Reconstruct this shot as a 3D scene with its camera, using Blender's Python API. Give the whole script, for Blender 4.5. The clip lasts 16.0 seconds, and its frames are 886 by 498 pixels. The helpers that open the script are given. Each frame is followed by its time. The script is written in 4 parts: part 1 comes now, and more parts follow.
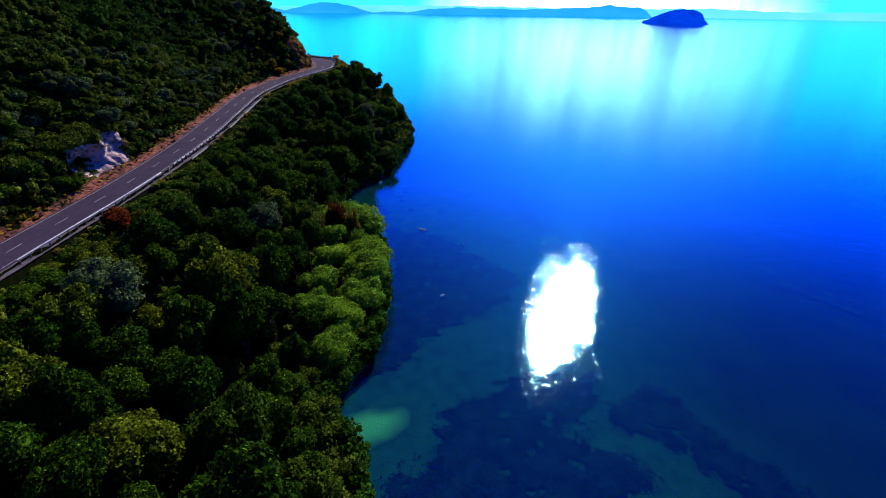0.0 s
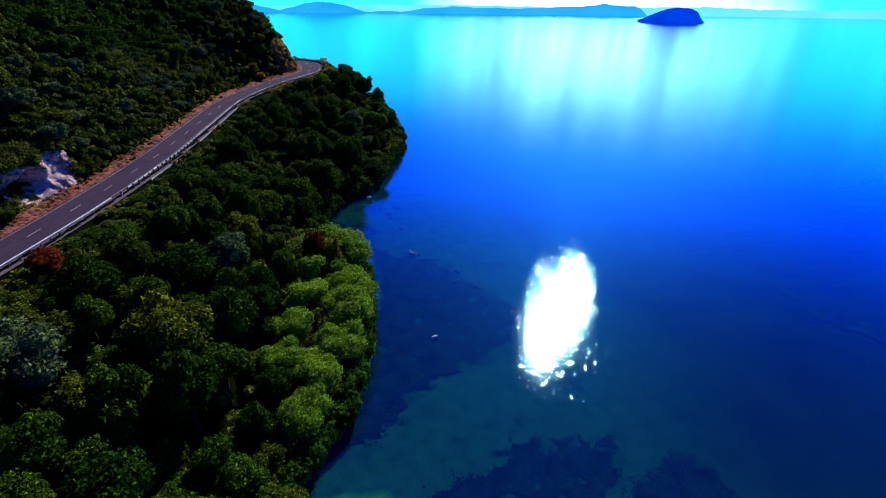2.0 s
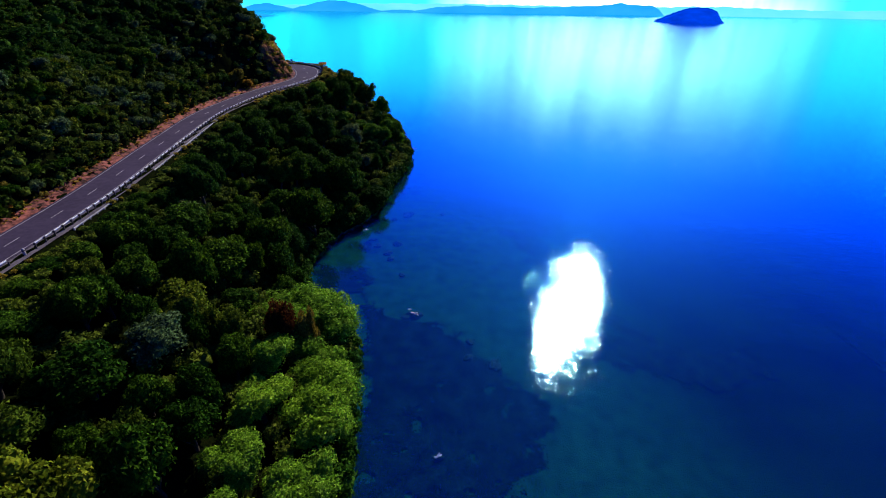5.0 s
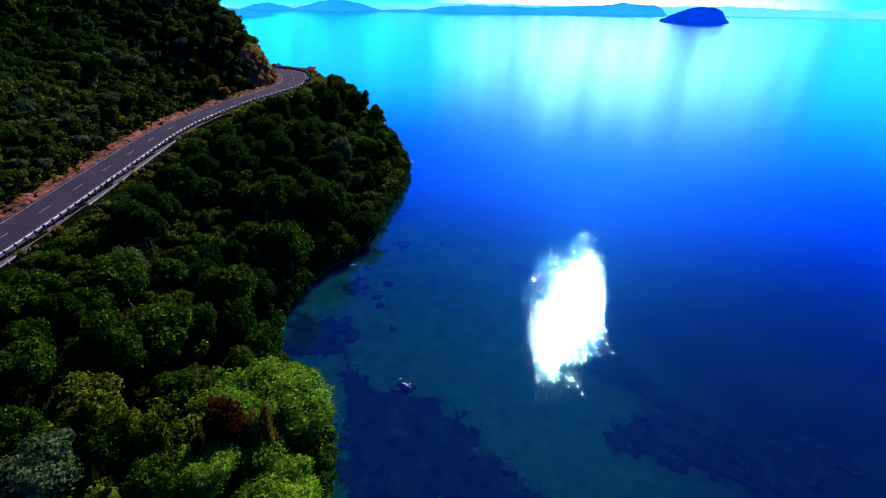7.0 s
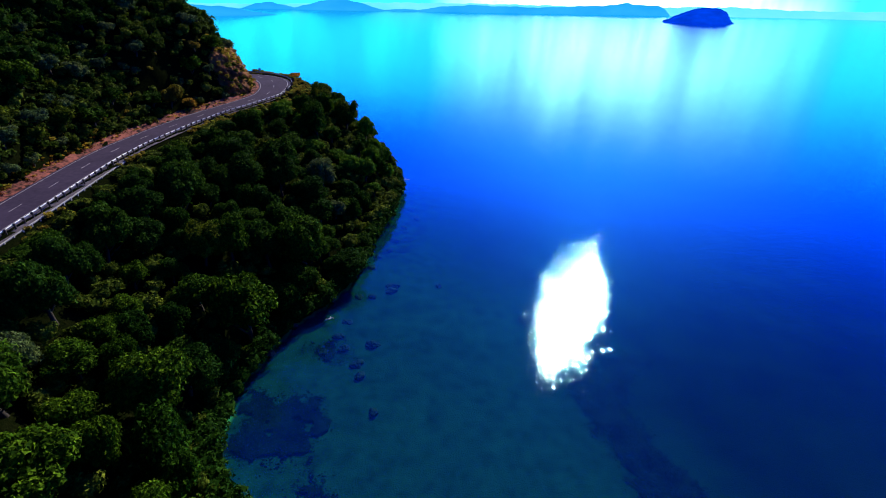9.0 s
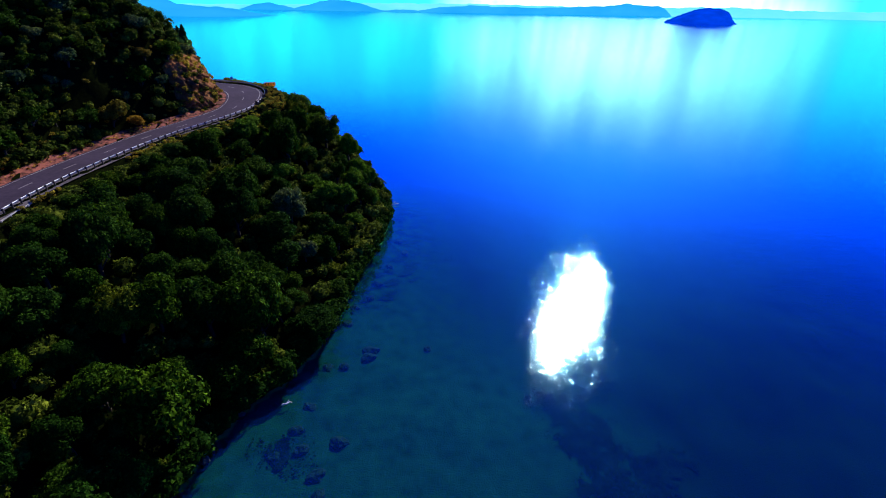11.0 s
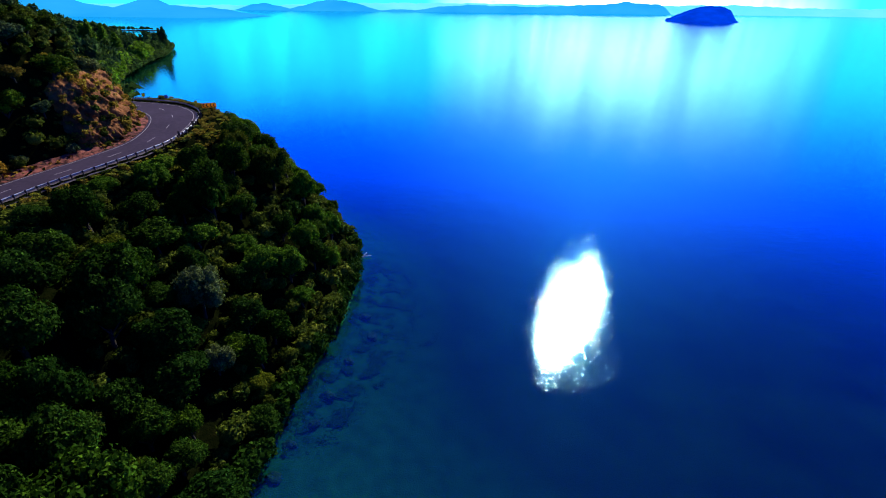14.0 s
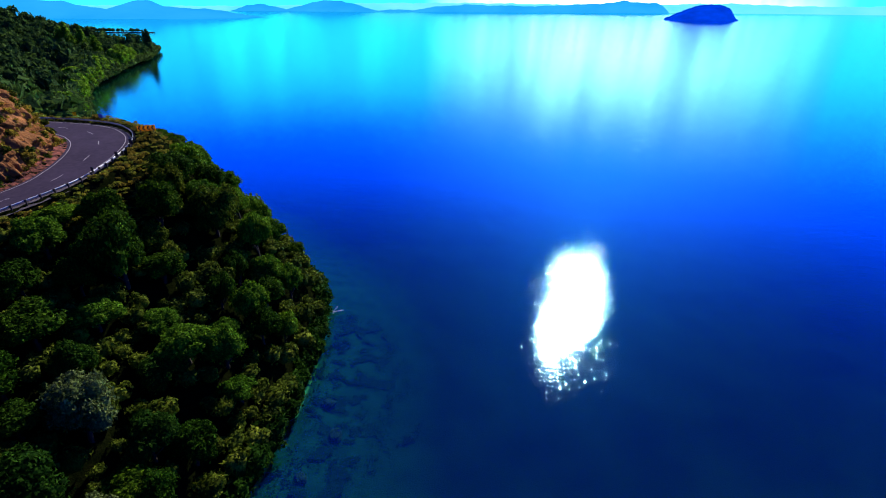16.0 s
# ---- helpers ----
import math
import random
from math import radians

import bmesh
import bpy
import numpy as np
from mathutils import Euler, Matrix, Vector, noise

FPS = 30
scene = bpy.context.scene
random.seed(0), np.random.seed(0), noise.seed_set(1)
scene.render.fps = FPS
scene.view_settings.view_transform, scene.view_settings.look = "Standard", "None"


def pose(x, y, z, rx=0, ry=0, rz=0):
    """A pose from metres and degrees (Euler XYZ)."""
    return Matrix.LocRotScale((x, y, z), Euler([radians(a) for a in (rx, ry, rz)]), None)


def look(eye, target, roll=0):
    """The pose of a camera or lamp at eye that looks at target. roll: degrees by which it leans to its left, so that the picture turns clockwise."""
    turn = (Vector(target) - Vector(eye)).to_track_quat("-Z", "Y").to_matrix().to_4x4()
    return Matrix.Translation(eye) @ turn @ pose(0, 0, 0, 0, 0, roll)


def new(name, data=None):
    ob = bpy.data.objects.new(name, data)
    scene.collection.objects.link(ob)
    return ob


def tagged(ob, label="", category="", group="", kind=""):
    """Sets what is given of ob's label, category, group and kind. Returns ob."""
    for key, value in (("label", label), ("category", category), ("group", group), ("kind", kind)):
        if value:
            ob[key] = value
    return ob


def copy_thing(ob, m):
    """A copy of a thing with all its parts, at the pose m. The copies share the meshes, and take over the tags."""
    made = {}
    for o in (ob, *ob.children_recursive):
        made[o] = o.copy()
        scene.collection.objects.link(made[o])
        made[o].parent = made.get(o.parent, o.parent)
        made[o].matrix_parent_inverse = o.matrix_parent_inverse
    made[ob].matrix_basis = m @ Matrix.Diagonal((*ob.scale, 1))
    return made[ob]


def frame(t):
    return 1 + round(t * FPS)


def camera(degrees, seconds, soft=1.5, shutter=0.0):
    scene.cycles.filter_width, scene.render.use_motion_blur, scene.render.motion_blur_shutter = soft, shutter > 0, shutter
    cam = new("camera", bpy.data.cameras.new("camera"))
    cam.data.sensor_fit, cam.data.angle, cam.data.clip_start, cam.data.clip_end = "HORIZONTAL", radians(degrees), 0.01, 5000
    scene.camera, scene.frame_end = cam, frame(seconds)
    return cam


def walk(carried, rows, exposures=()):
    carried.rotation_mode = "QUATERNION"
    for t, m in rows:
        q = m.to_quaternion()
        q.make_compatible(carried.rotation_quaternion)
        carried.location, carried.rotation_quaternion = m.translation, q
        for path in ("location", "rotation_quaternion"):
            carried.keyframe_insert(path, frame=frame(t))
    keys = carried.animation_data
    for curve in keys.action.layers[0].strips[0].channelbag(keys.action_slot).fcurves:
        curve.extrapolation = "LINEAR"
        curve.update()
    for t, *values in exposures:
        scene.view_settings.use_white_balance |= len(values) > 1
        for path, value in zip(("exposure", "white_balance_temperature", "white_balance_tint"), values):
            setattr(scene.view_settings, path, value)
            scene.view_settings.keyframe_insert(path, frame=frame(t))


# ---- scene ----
cam = camera(84.0, 16.0, soft=1.0)
PATH = [
    (0, (-0.265, -17.481, 56.759), (-0.29, -15.687, 55.876), 0.8),
    (0.5, (-0.184, -14.011, 56.766), (-0.202, -12.217, 55.881), 0.7),
    (1, (0.015, -10.405, 56.795), (0.003, -8.611, 55.911), 0.8),
    (1.5, (0.228, -6.575, 56.857), (0.217, -4.781, 55.973), 0.6),
    (2, (0.387, -2.518, 56.913), (0.375, -0.725, 56.028), 0.6),
    (2.5, (0.604, 1.79, 56.957), (0.582, 3.584, 56.073), 0.6),
    (3, (0.689, 6.227, 56.975), (0.656, 8.02, 56.09), 0.6),
    (3.5, (0.618, 10.81, 56.966), (0.576, 12.602, 56.081), 0.7),
    (4, (0.443, 15.578, 56.941), (0.398, 17.369, 56.054), 0.7),
    (4.2, (0.388, 17.592, 56.932), (0.341, 19.383, 56.043), 0.7),
    (6.5, (-0.095, 42.011, 56.569), (-0.155, 43.801, 55.68), 0.9),
    (7, (-0.178, 47.511, 56.536), (-0.238, 49.3, 55.646), 0.8),
    (7.5, (-0.188, 53.143, 56.502), (-0.249, 54.933, 55.611), 1.0),
    (8, (-0.199, 58.859, 56.466), (-0.261, 60.649, 55.577), 1.1),
    (8.5, (-0.208, 64.664, 56.445), (-0.27, 66.454, 55.555), 1.0),
    (9, (-0.097, 70.501, 56.449), (-0.16, 72.291, 55.558), 1.0),
    (11.5, (1.269, 99.426, 56.48), (1.203, 101.216, 55.591), 0.9),
    (12, (1.641, 105.334, 56.483), (1.573, 107.124, 55.594), 0.8),
    (12.5, (2.075, 111.342, 56.487), (2.007, 113.132, 55.598), 0.7),
    (13, (2.433, 117.341, 56.473), (2.367, 119.131, 55.584), 0.7),
    (13.5, (2.816, 123.411, 56.468), (2.751, 125.202, 55.579), 0.6),
    (14, (3.253, 129.555, 56.473), (3.19, 131.345, 55.582), 0.6),
    (14.5, (3.654, 135.669, 56.467), (3.592, 137.458, 55.575), 0.6),
    (15, (4.039, 141.753, 56.484), (3.978, 143.542, 55.592), 0.5),
    (15.5, (4.421, 147.792, 56.516), (4.361, 149.581, 55.625), 0.4),
    (16, (4.76, 153.864, 56.54), (4.701, 155.653, 55.649), 0.3),
]
walk(cam, [(t, look(eye, target, roll)) for t, eye, target, roll in PATH], exposures=[(0, 0.25), (16, 0.25)])

# ---- sky, sun ----
SUN_EL, SUN_AZ = radians(33.0), radians(15.2)
world = bpy.data.worlds.new("world")
scene.world = world
world.use_nodes = True
wn, wl = world.node_tree.nodes, world.node_tree.links
sky = wn.new("ShaderNodeTexSky")
sky.sky_type, sky.sun_disc = "NISHITA", False
sky.sun_elevation, sky.sun_rotation = SUN_EL, SUN_AZ
sky.air_density, sky.dust_density, sky.ozone_density = 1.0, 1.2, 5.0
sat = wn.new("ShaderNodeHueSaturation")
sat.inputs["Saturation"].default_value = 2.2
wl.new(sky.outputs[0], sat.inputs["Color"])
deep = wn.new("ShaderNodeMix")
deep.data_type, deep.blend_type = "RGBA", "MULTIPLY"
deep.inputs[0].default_value, deep.inputs[7].default_value = 1.0, (0.07, 0.46, 2.4, 1)
wl.new(sat.outputs[0], deep.inputs[6])
wl.new(deep.outputs[2], wn["Background"].inputs["Color"])
wn["Background"].inputs["Strength"].default_value = 0.061

sun = new("sun", bpy.data.lights.new("sun", "SUN"))
sun.data.energy, sun.data.angle, sun.data.color = 5.5, radians(0.53), (1.0, 0.94, 0.82)
to_sun = Vector((math.sin(SUN_AZ) * math.cos(SUN_EL), math.cos(SUN_AZ) * math.cos(SUN_EL), math.sin(SUN_EL)))
sun.matrix_world = look(to_sun * 500, (0, 0, 0))


# ---- materials ----
class Nodes:
    """Short hand for one node material."""

    def __init__(self, name):
        self.m = bpy.data.materials.new(name)
        self.m.use_nodes = True
        self.t = self.m.node_tree
        self.p = self.t.nodes["Principled BSDF"]
        self.out = self.t.nodes["Material Output"]
        self.where = self.t.nodes.new("ShaderNodeTexCoord").outputs["Object"]

    def add(self, kind, **values):
        n = self.t.nodes.new(kind)
        for key, v in values.items():
            sock = n.inputs[key.replace("_", " ")] if key.replace("_", " ") in n.inputs else None
            self.put(sock, v)
        return n

    def put(self, sock, v):
        if hasattr(v, "is_linked"):
            self.t.links.new(v, sock)
        elif isinstance(v, (tuple, list)) and len(v) == 3 and sock.type == "RGBA":
            sock.default_value = (*v, 1)
        else:
            sock.default_value = v

    def noise(self, scale, detail=4.0, rough=0.55, stretch=None):
        where = self.where
        if stretch:
            mp = self.t.nodes.new("ShaderNodeMapping")
            mp.inputs["Scale"].default_value = stretch
            self.t.links.new(where, mp.inputs["Vector"])
            where = mp.outputs[0]
        return self.add("ShaderNodeTexNoise", Vector=where, Scale=scale, Detail=detail, Roughness=rough).outputs["Fac"]

    def ramp(self, fac, stops):
        n = self.t.nodes.new("ShaderNodeValToRGB")
        el = n.color_ramp.elements
        while len(el) < len(stops):
            el.new(0.5)
        for e, (at, c) in zip(el, stops):
            e.position, e.color = at, (*c, 1) if isinstance(c, tuple) else (c, c, c, 1)
        self.t.links.new(fac, n.inputs["Fac"])
        return n.outputs["Color"]

    def mix(self, fac, a, b, how="MIX"):
        n = self.t.nodes.new("ShaderNodeMix")
        n.data_type, n.blend_type = "RGBA", how
        for sock, v in ((n.inputs[0], fac), (n.inputs[6], a), (n.inputs[7], b)):
            self.put(sock, v)
        return n.outputs[2]

    def maths(self, op, a, b=0.0):
        n = self.t.nodes.new("ShaderNodeMath")
        n.operation = op
        self.put(n.inputs[0], a), self.put(n.inputs[1], b)
        return n.outputs[0]

    def bump(self, height, strength=0.5, distance=0.05):
        return self.add("ShaderNodeBump", Height=height, Strength=strength, Distance=distance).outputs[0]

    def done(self, color, rough=0.8, normal=None, metal=0.0, spec=0.3):
        self.put(self.p.inputs["Base Color"], color)
        self.put(self.p.inputs["Roughness"], rough)
        self.put(self.p.inputs["Metallic"], metal)
        self.put(self.p.inputs["Specular IOR Level"], spec)
        if normal:
            self.put(self.p.inputs["Normal"], normal)
        return self.m


def leaf_material(name, dark, mid, light, glow=0.3, patch=0.05, grain=13.0, vary=1.0):
    """Leaves: hue by leaf, by plant and by patch of ground; part of the light passes through."""
    k = Nodes(name)
    per_leaf = k.add("ShaderNodeNewGeometry").outputs["Random Per Island"]
    per_plant = k.add("ShaderNodeObjectInfo").outputs["Random"]
    low, high = (tuple(0.5 * a + 0.5 * b for a, b in zip(mid, c)) for c in (dark, light))
    color = k.ramp(per_leaf, [(0.0, low), (0.5, mid), (0.85, high), (1.0, light)])
    hue = k.ramp(per_plant, [(0.0, (0.45, 0.62, 0.5)), (0.5, (0.9, 0.95, 0.8)), (1.0, (1.45, 1.25, 0.8))])
    color = k.mix(vary, color, hue, "MULTIPLY")
    patches = k.ramp(k.noise(patch, 3), [(0.3, (0.7, 0.75, 0.8)), (0.7, (1.25, 1.15, 0.9))])
    color = k.mix(1.0, color, patches, "MULTIPLY")
    twigs = k.ramp(k.noise(grain, 3, 0.7), [(0.36, 0.4), (0.52, 0.95), (0.68, 1.45)])
    color = k.mix(1.0, color, twigs, "MULTIPLY")
    k.done(color, 0.8, spec=0.02)
    through_leaf = k.add("ShaderNodeBsdfTranslucent", Color=color)
    blend = k.add("ShaderNodeMixShader", Fac=glow)
    k.t.links.new(k.p.outputs[0], blend.inputs[1])
    k.t.links.new(through_leaf.outputs[0], blend.inputs[2])
    k.t.links.new(blend.outputs[0], k.out.inputs["Surface"])
    return k.m


LEAF_GREEN = leaf_material("leaf_green", (0.005, 0.016, 0.001), (0.023, 0.064, 0.003), (0.105, 0.215, 0.012), 0.22)
LEAF_OLIVE = leaf_material("leaf_olive", (0.013, 0.026, 0.002), (0.060, 0.096, 0.006), (0.20, 0.25, 0.02), 0.25)
LEAF_GREY = leaf_material("leaf_grey", (0.020, 0.036, 0.012), (0.080, 0.124, 0.046), (0.21, 0.28, 0.12), 0.25)
LEAF_WILLOW = leaf_material("leaf_willow", (0.04, 0.105, 0.005), (0.135, 0.28, 0.013), (0.34, 0.54, 0.045), 0.36, vary=0.3)
# brighter green for the point, with sunlight put into the leaf colour
LEAF_LIT = leaf_material("leaf_lit", (0.018, 0.052, 0.003), (0.068, 0.166, 0.007), (0.21, 0.37, 0.026), 0.26, vary=0.7)
LEAF_DRY = leaf_material("leaf_dry", (0.10, 0.062, 0.010), (0.25, 0.16, 0.022), (0.46, 0.32, 0.045), 0.35)
LEAF_RUST = leaf_material("leaf_rust", (0.05, 0.010, 0.005), (0.15, 0.030, 0.010), (0.24, 0.07, 0.016), 0.4)
# green leaves darkened, standing in for shade on bank, shore and upper hill
LEAF_SHADED = leaf_material("leaf_shaded", (0.006, 0.020, 0.002), (0.018, 0.056, 0.005), (0.060, 0.14, 0.012), 0.25)
SCRUB_OLIVE = leaf_material("scrub_olive", (0.009, 0.019, 0.002), (0.048, 0.080, 0.008), (0.17, 0.22, 0.03), 0.25, grain=4.5)
SCRUB_GREEN = leaf_material("scrub_green", (0.004, 0.018, 0.001), (0.018, 0.064, 0.004), (0.07, 0.17, 0.012), 0.25, grain=4.5)
GRASS_DRY = leaf_material("grass_dry", (0.09, 0.062, 0.010), (0.36, 0.24, 0.035), (0.62, 0.45, 0.08), 0.5, grain=6.0)
GRASS_RIM = leaf_material("grass_rim", (0.12, 0.12, 0.012), (0.34, 0.34, 0.04), (0.58, 0.50, 0.08), 0.5, grain=6.0)
LEAF_FAR = leaf_material("leaf_far", (0.014, 0.036, 0.014), (0.042, 0.094, 0.026), (0.12, 0.21, 0.05), 0.25, 0.01, 1.2)


def bark_material():
    k = Nodes("bark")
    n = k.noise(9, 5, 0.6, (1, 1, 0.2))
    return k.done(k.ramp(n, [(0.3, (0.014, 0.011, 0.008)), (0.7, (0.05, 0.04, 0.03))]), 0.9, k.bump(n, 0.8, 0.03))


def ground_material():
    """Leaf litter and low growth on gentle ground, ochre rock where it is steep, sand and dark mud under the lake,
    dimmed with depth.
    """
    k = Nodes("hill_ground")
    geo = k.add("ShaderNodeNewGeometry")
    up = k.add("ShaderNodeSeparateXYZ", Vector=geo.outputs["Normal"]).outputs["Z"]
    z = k.add("ShaderNodeSeparateXYZ", Vector=geo.outputs["Position"]).outputs["Z"]
    fine, broad = k.noise(1.6, 6, 0.65), k.noise(0.12, 4)
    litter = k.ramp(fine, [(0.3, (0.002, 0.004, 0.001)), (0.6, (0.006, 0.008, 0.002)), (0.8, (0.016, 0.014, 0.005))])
    rock = k.ramp(k.noise(0.9, 7, 0.7, (1, 1, 2.2)), [(0.28, (0.008, 0.007, 0.004)), (0.5, (0.025, 0.018, 0.009)), (0.72, (0.09, 0.055, 0.022))])
    edge = k.maths("ADD", up, k.maths("MULTIPLY", k.maths("SUBTRACT", broad, 0.5), 0.5))
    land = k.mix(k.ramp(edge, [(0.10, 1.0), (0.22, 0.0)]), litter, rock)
    sand = k.ramp(k.noise(0.35, 8, 0.7), [(0.30, (0.016, 0.052, 0.044)), (0.46, (0.030, 0.094, 0.080)), (0.7, (0.050, 0.138, 0.110))])
    # light lost in deep water is put into the bed colour; shoals brighter
    dim_bed = k.ramp(k.noise(0.06, 6, 0.6), [(0.3, (0.006, 0.014, 0.018)), (0.7, (0.025, 0.04, 0.038))])
    depth = k.add("ShaderNodeMapRange", Value=z)
    depth.inputs[1].default_value, depth.inputs[2].default_value = -1.5, -5.2
    shoal = k.add("ShaderNodeMapRange", Value=z)
    shoal.inputs[1].default_value, shoal.inputs[2].default_value = -0.52, -0.30
    bed = k.mix(depth.outputs[0], k.mix(shoal.outputs[0], sand, (0.40, 0.62, 0.34, 1)), dim_bed)
    water_line = k.add("ShaderNodeMapRange", Value=z)
    water_line.inputs[1].default_value, water_line.inputs[2].default_value = -0.12, -0.02
    color = k.mix(water_line.outputs[0], bed, land)
    return k.done(color, 0.95, k.bump(k.mix(0.5, fine, k.noise(5, 5)), 0.9, 0.25), spec=0.0)


def lake_material():
    """Clear lake water: a mirror at low angles, blue-green light let through and a little scattered back."""
    k = Nodes("lake_water")
    swell = k.noise(0.22, 3, 0.5, (1, 1.6, 1))
    ripple = k.noise(1.7, 3, 0.6, (1, 1.5, 1))
    chop = k.noise(0.95, 2, 0.5, (0.42, 1.0, 1))
    height = k.maths("ADD", k.maths("MULTIPLY", swell, 2.2), k.maths("MULTIPLY", ripple, 1.3))
    height = k.maths("ADD", height, k.maths("MULTIPLY", chop, 1.3))
    normal = k.bump(height, 1.0, 0.010)
    tilted = normal
    for size, tilt, seed in ((2.3, 0.080, 0.0), (1.05, 0.040, 7.3)):
        spot = k.t.nodes.new("ShaderNodeMapping")
        spot.inputs["Scale"].default_value, spot.inputs["Location"].default_value = (1, 0.62, 1), (seed, seed, 0)
        k.t.links.new(k.where, spot.inputs["Vector"])
        cell = k.add("ShaderNodeTexVoronoi", Vector=spot.outputs[0], Scale=size)
        lean = k.t.nodes.new("ShaderNodeVectorMath")
        lean.operation = "MULTIPLY_ADD"
        lean.inputs[1].default_value, lean.inputs[2].default_value = (tilt, tilt, 0), (-tilt / 2, -tilt / 2, 0)
        k.t.links.new(cell.outputs["Color"], lean.inputs[0])
        both = k.t.nodes.new("ShaderNodeVectorMath")
        both.operation = "ADD"
        k.t.links.new(tilted, both.inputs[0])
        k.t.links.new(lean.outputs[0], both.inputs[1])
        tilted = both.outputs[0]
    straight = k.t.nodes.new("ShaderNodeVectorMath")
    straight.operation = "NORMALIZE"
    k.t.links.new(tilted, straight.inputs[0])
    calm = k.ramp(k.noise(0.012, 4, 0.6, (1, 2.5, 1)), [(0.35, 0.079), (0.7, 0.087)])
    # wave slopes: two leaning families, glittering facets, and a blue-tinted lobe as glint halo
    gloss = None
    for share, rough, lean in ((1.0, calm, (-0.029, -0.013, 0)), (0.5, calm, (0.027, 0.014, 0)), (0.34, calm, (0, 0, 0)), (0.2, 0.06, None), (0.004, 0.25, (0, 0, 0))):
        side = straight.outputs[0]
        if lean is not None:
            tip = k.t.nodes.new("ShaderNodeVectorMath")
            tip.operation = "ADD"
            tip.inputs[1].default_value = lean
            k.t.links.new(normal, tip.inputs[0])
            level = k.t.nodes.new("ShaderNodeVectorMath")
            level.operation = "NORMALIZE"
            k.t.links.new(tip.outputs[0], level.inputs[0])
            side = level.outputs[0]
        lobe = k.add("ShaderNodeBsdfAnisotropic", Color=(0.42, 0.95, 1.0) if share > 0.01 else (0.02, 0.5, 1.0), Roughness=rough, Normal=side)
        lobe.distribution = "BECKMANN"
        if gloss is None:
            gloss = lobe
            continue
        blend = k.add("ShaderNodeMixShader", Fac=share)
        k.t.links.new(gloss.outputs[0], blend.inputs[1])
        k.t.links.new(lobe.outputs[0], blend.inputs[2])
        gloss = blend
    clear = k.add("ShaderNodeBsdfTransparent", Color=(0.27, 0.68, 0.42))
    body = k.add("ShaderNodeBsdfDiffuse", Color=(0.0, 0.02, 0.17))
    inside = k.add("ShaderNodeMixShader", Fac=0.2)
    k.t.links.new(clear.outputs[0], inside.inputs[1])
    k.t.links.new(body.outputs[0], inside.inputs[2])
    facing = k.add("ShaderNodeLayerWeight", Blend=0.5, Normal=normal).outputs["Facing"]
    rim = k.maths("ADD", 0.02, k.maths("MULTIPLY", k.maths("POWER", facing, 5.0), 0.98))
    lift = k.maths("ADD", 1.0, k.maths("MINIMUM", k.maths("MULTIPLY", rim, 16.0), 2.8))
    mirror = k.maths("MINIMUM", k.maths("MULTIPLY", rim, lift), 0.97)
    whole = k.add("ShaderNodeMixShader", Fac=mirror)
    k.t.links.new(inside.outputs[0], whole.inputs[1])
    k.t.links.new(gloss.outputs[0], whole.inputs[2])
    k.t.links.new(whole.outputs[0], k.out.inputs["Surface"])
    return k.m


def plain(name, a, b, scale=3.0, rough=0.8, metal=0.0, relief=0.3, depth=0.02, spec=0.3, stretch=None, span=(0.3, 0.7)):
    """A surface that varies between two colours at two scales."""
    k = Nodes(name)
    n = k.mix(0.45, k.noise(scale, 6, 0.6, stretch), k.noise(scale * 0.13, 4))
    return k.done(k.ramp(n, [(span[0], a), (span[1], b)]), rough, k.bump(k.noise(scale * 4, 4, 0.6, stretch), relief, depth), metal, spec)


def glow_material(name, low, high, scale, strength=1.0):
    """Land and cloud many kilometres off: only air light, haze put in as glowing colour."""
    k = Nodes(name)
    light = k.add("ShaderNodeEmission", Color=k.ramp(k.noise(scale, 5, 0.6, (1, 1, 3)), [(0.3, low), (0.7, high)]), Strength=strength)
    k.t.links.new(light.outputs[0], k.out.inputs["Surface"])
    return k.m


BARK = bark_material()
GROUND = ground_material()
LAKE = lake_material()
ASPHALT = plain("asphalt", (0.024, 0.017, 0.030), (0.052, 0.037, 0.061), 1.2, 0.95, relief=0.25, spec=0.08)
PAINT = plain("road_paint", (0.14, 0.125, 0.12), (0.42, 0.38, 0.36), 6, 0.8)
VERGE = plain("verge_litter", (0.012, 0.007, 0.005), (0.30, 0.095, 0.062), 1.3, 0.95, relief=1.0, depth=0.15, spec=0.1, span=(0.42, 0.58))
GRAVEL = plain("shoulder_gravel", (0.04, 0.034, 0.036), (0.15, 0.125, 0.13), 2.5, 0.95, relief=0.8, depth=0.08, spec=0.1)
STEEL = plain("galvanised_steel", (0.30, 0.31, 0.34), (0.55, 0.56, 0.60), 3, 0.5, 0.3, relief=0.1)
TIMBER = plain("dark_timber", (0.018, 0.015, 0.014), (0.06, 0.05, 0.045), 5, 0.85, stretch=(1, 1, 0.2))
CONCRETE = plain("pale_concrete", (0.20, 0.19, 0.18), (0.42, 0.40, 0.38), 2.5, 0.85)
PALE_ROCK = plain("pale_rock", (0.06, 0.035, 0.032), (0.80, 0.56, 0.48), 1.1, 0.9, relief=1.0, depth=0.3, spec=0.15, span=(0.41, 0.58))
DARK_ROCK = plain("dark_rock", (0.02, 0.02, 0.022), (0.09, 0.08, 0.075), 1.8, 0.85, relief=0.9, depth=0.1)
OCHRE_ROCK = plain("ochre_rock", (0.026, 0.011, 0.006), (0.38, 0.150, 0.042), 0.55, 0.95, relief=1.0, depth=0.3, spec=0.1)
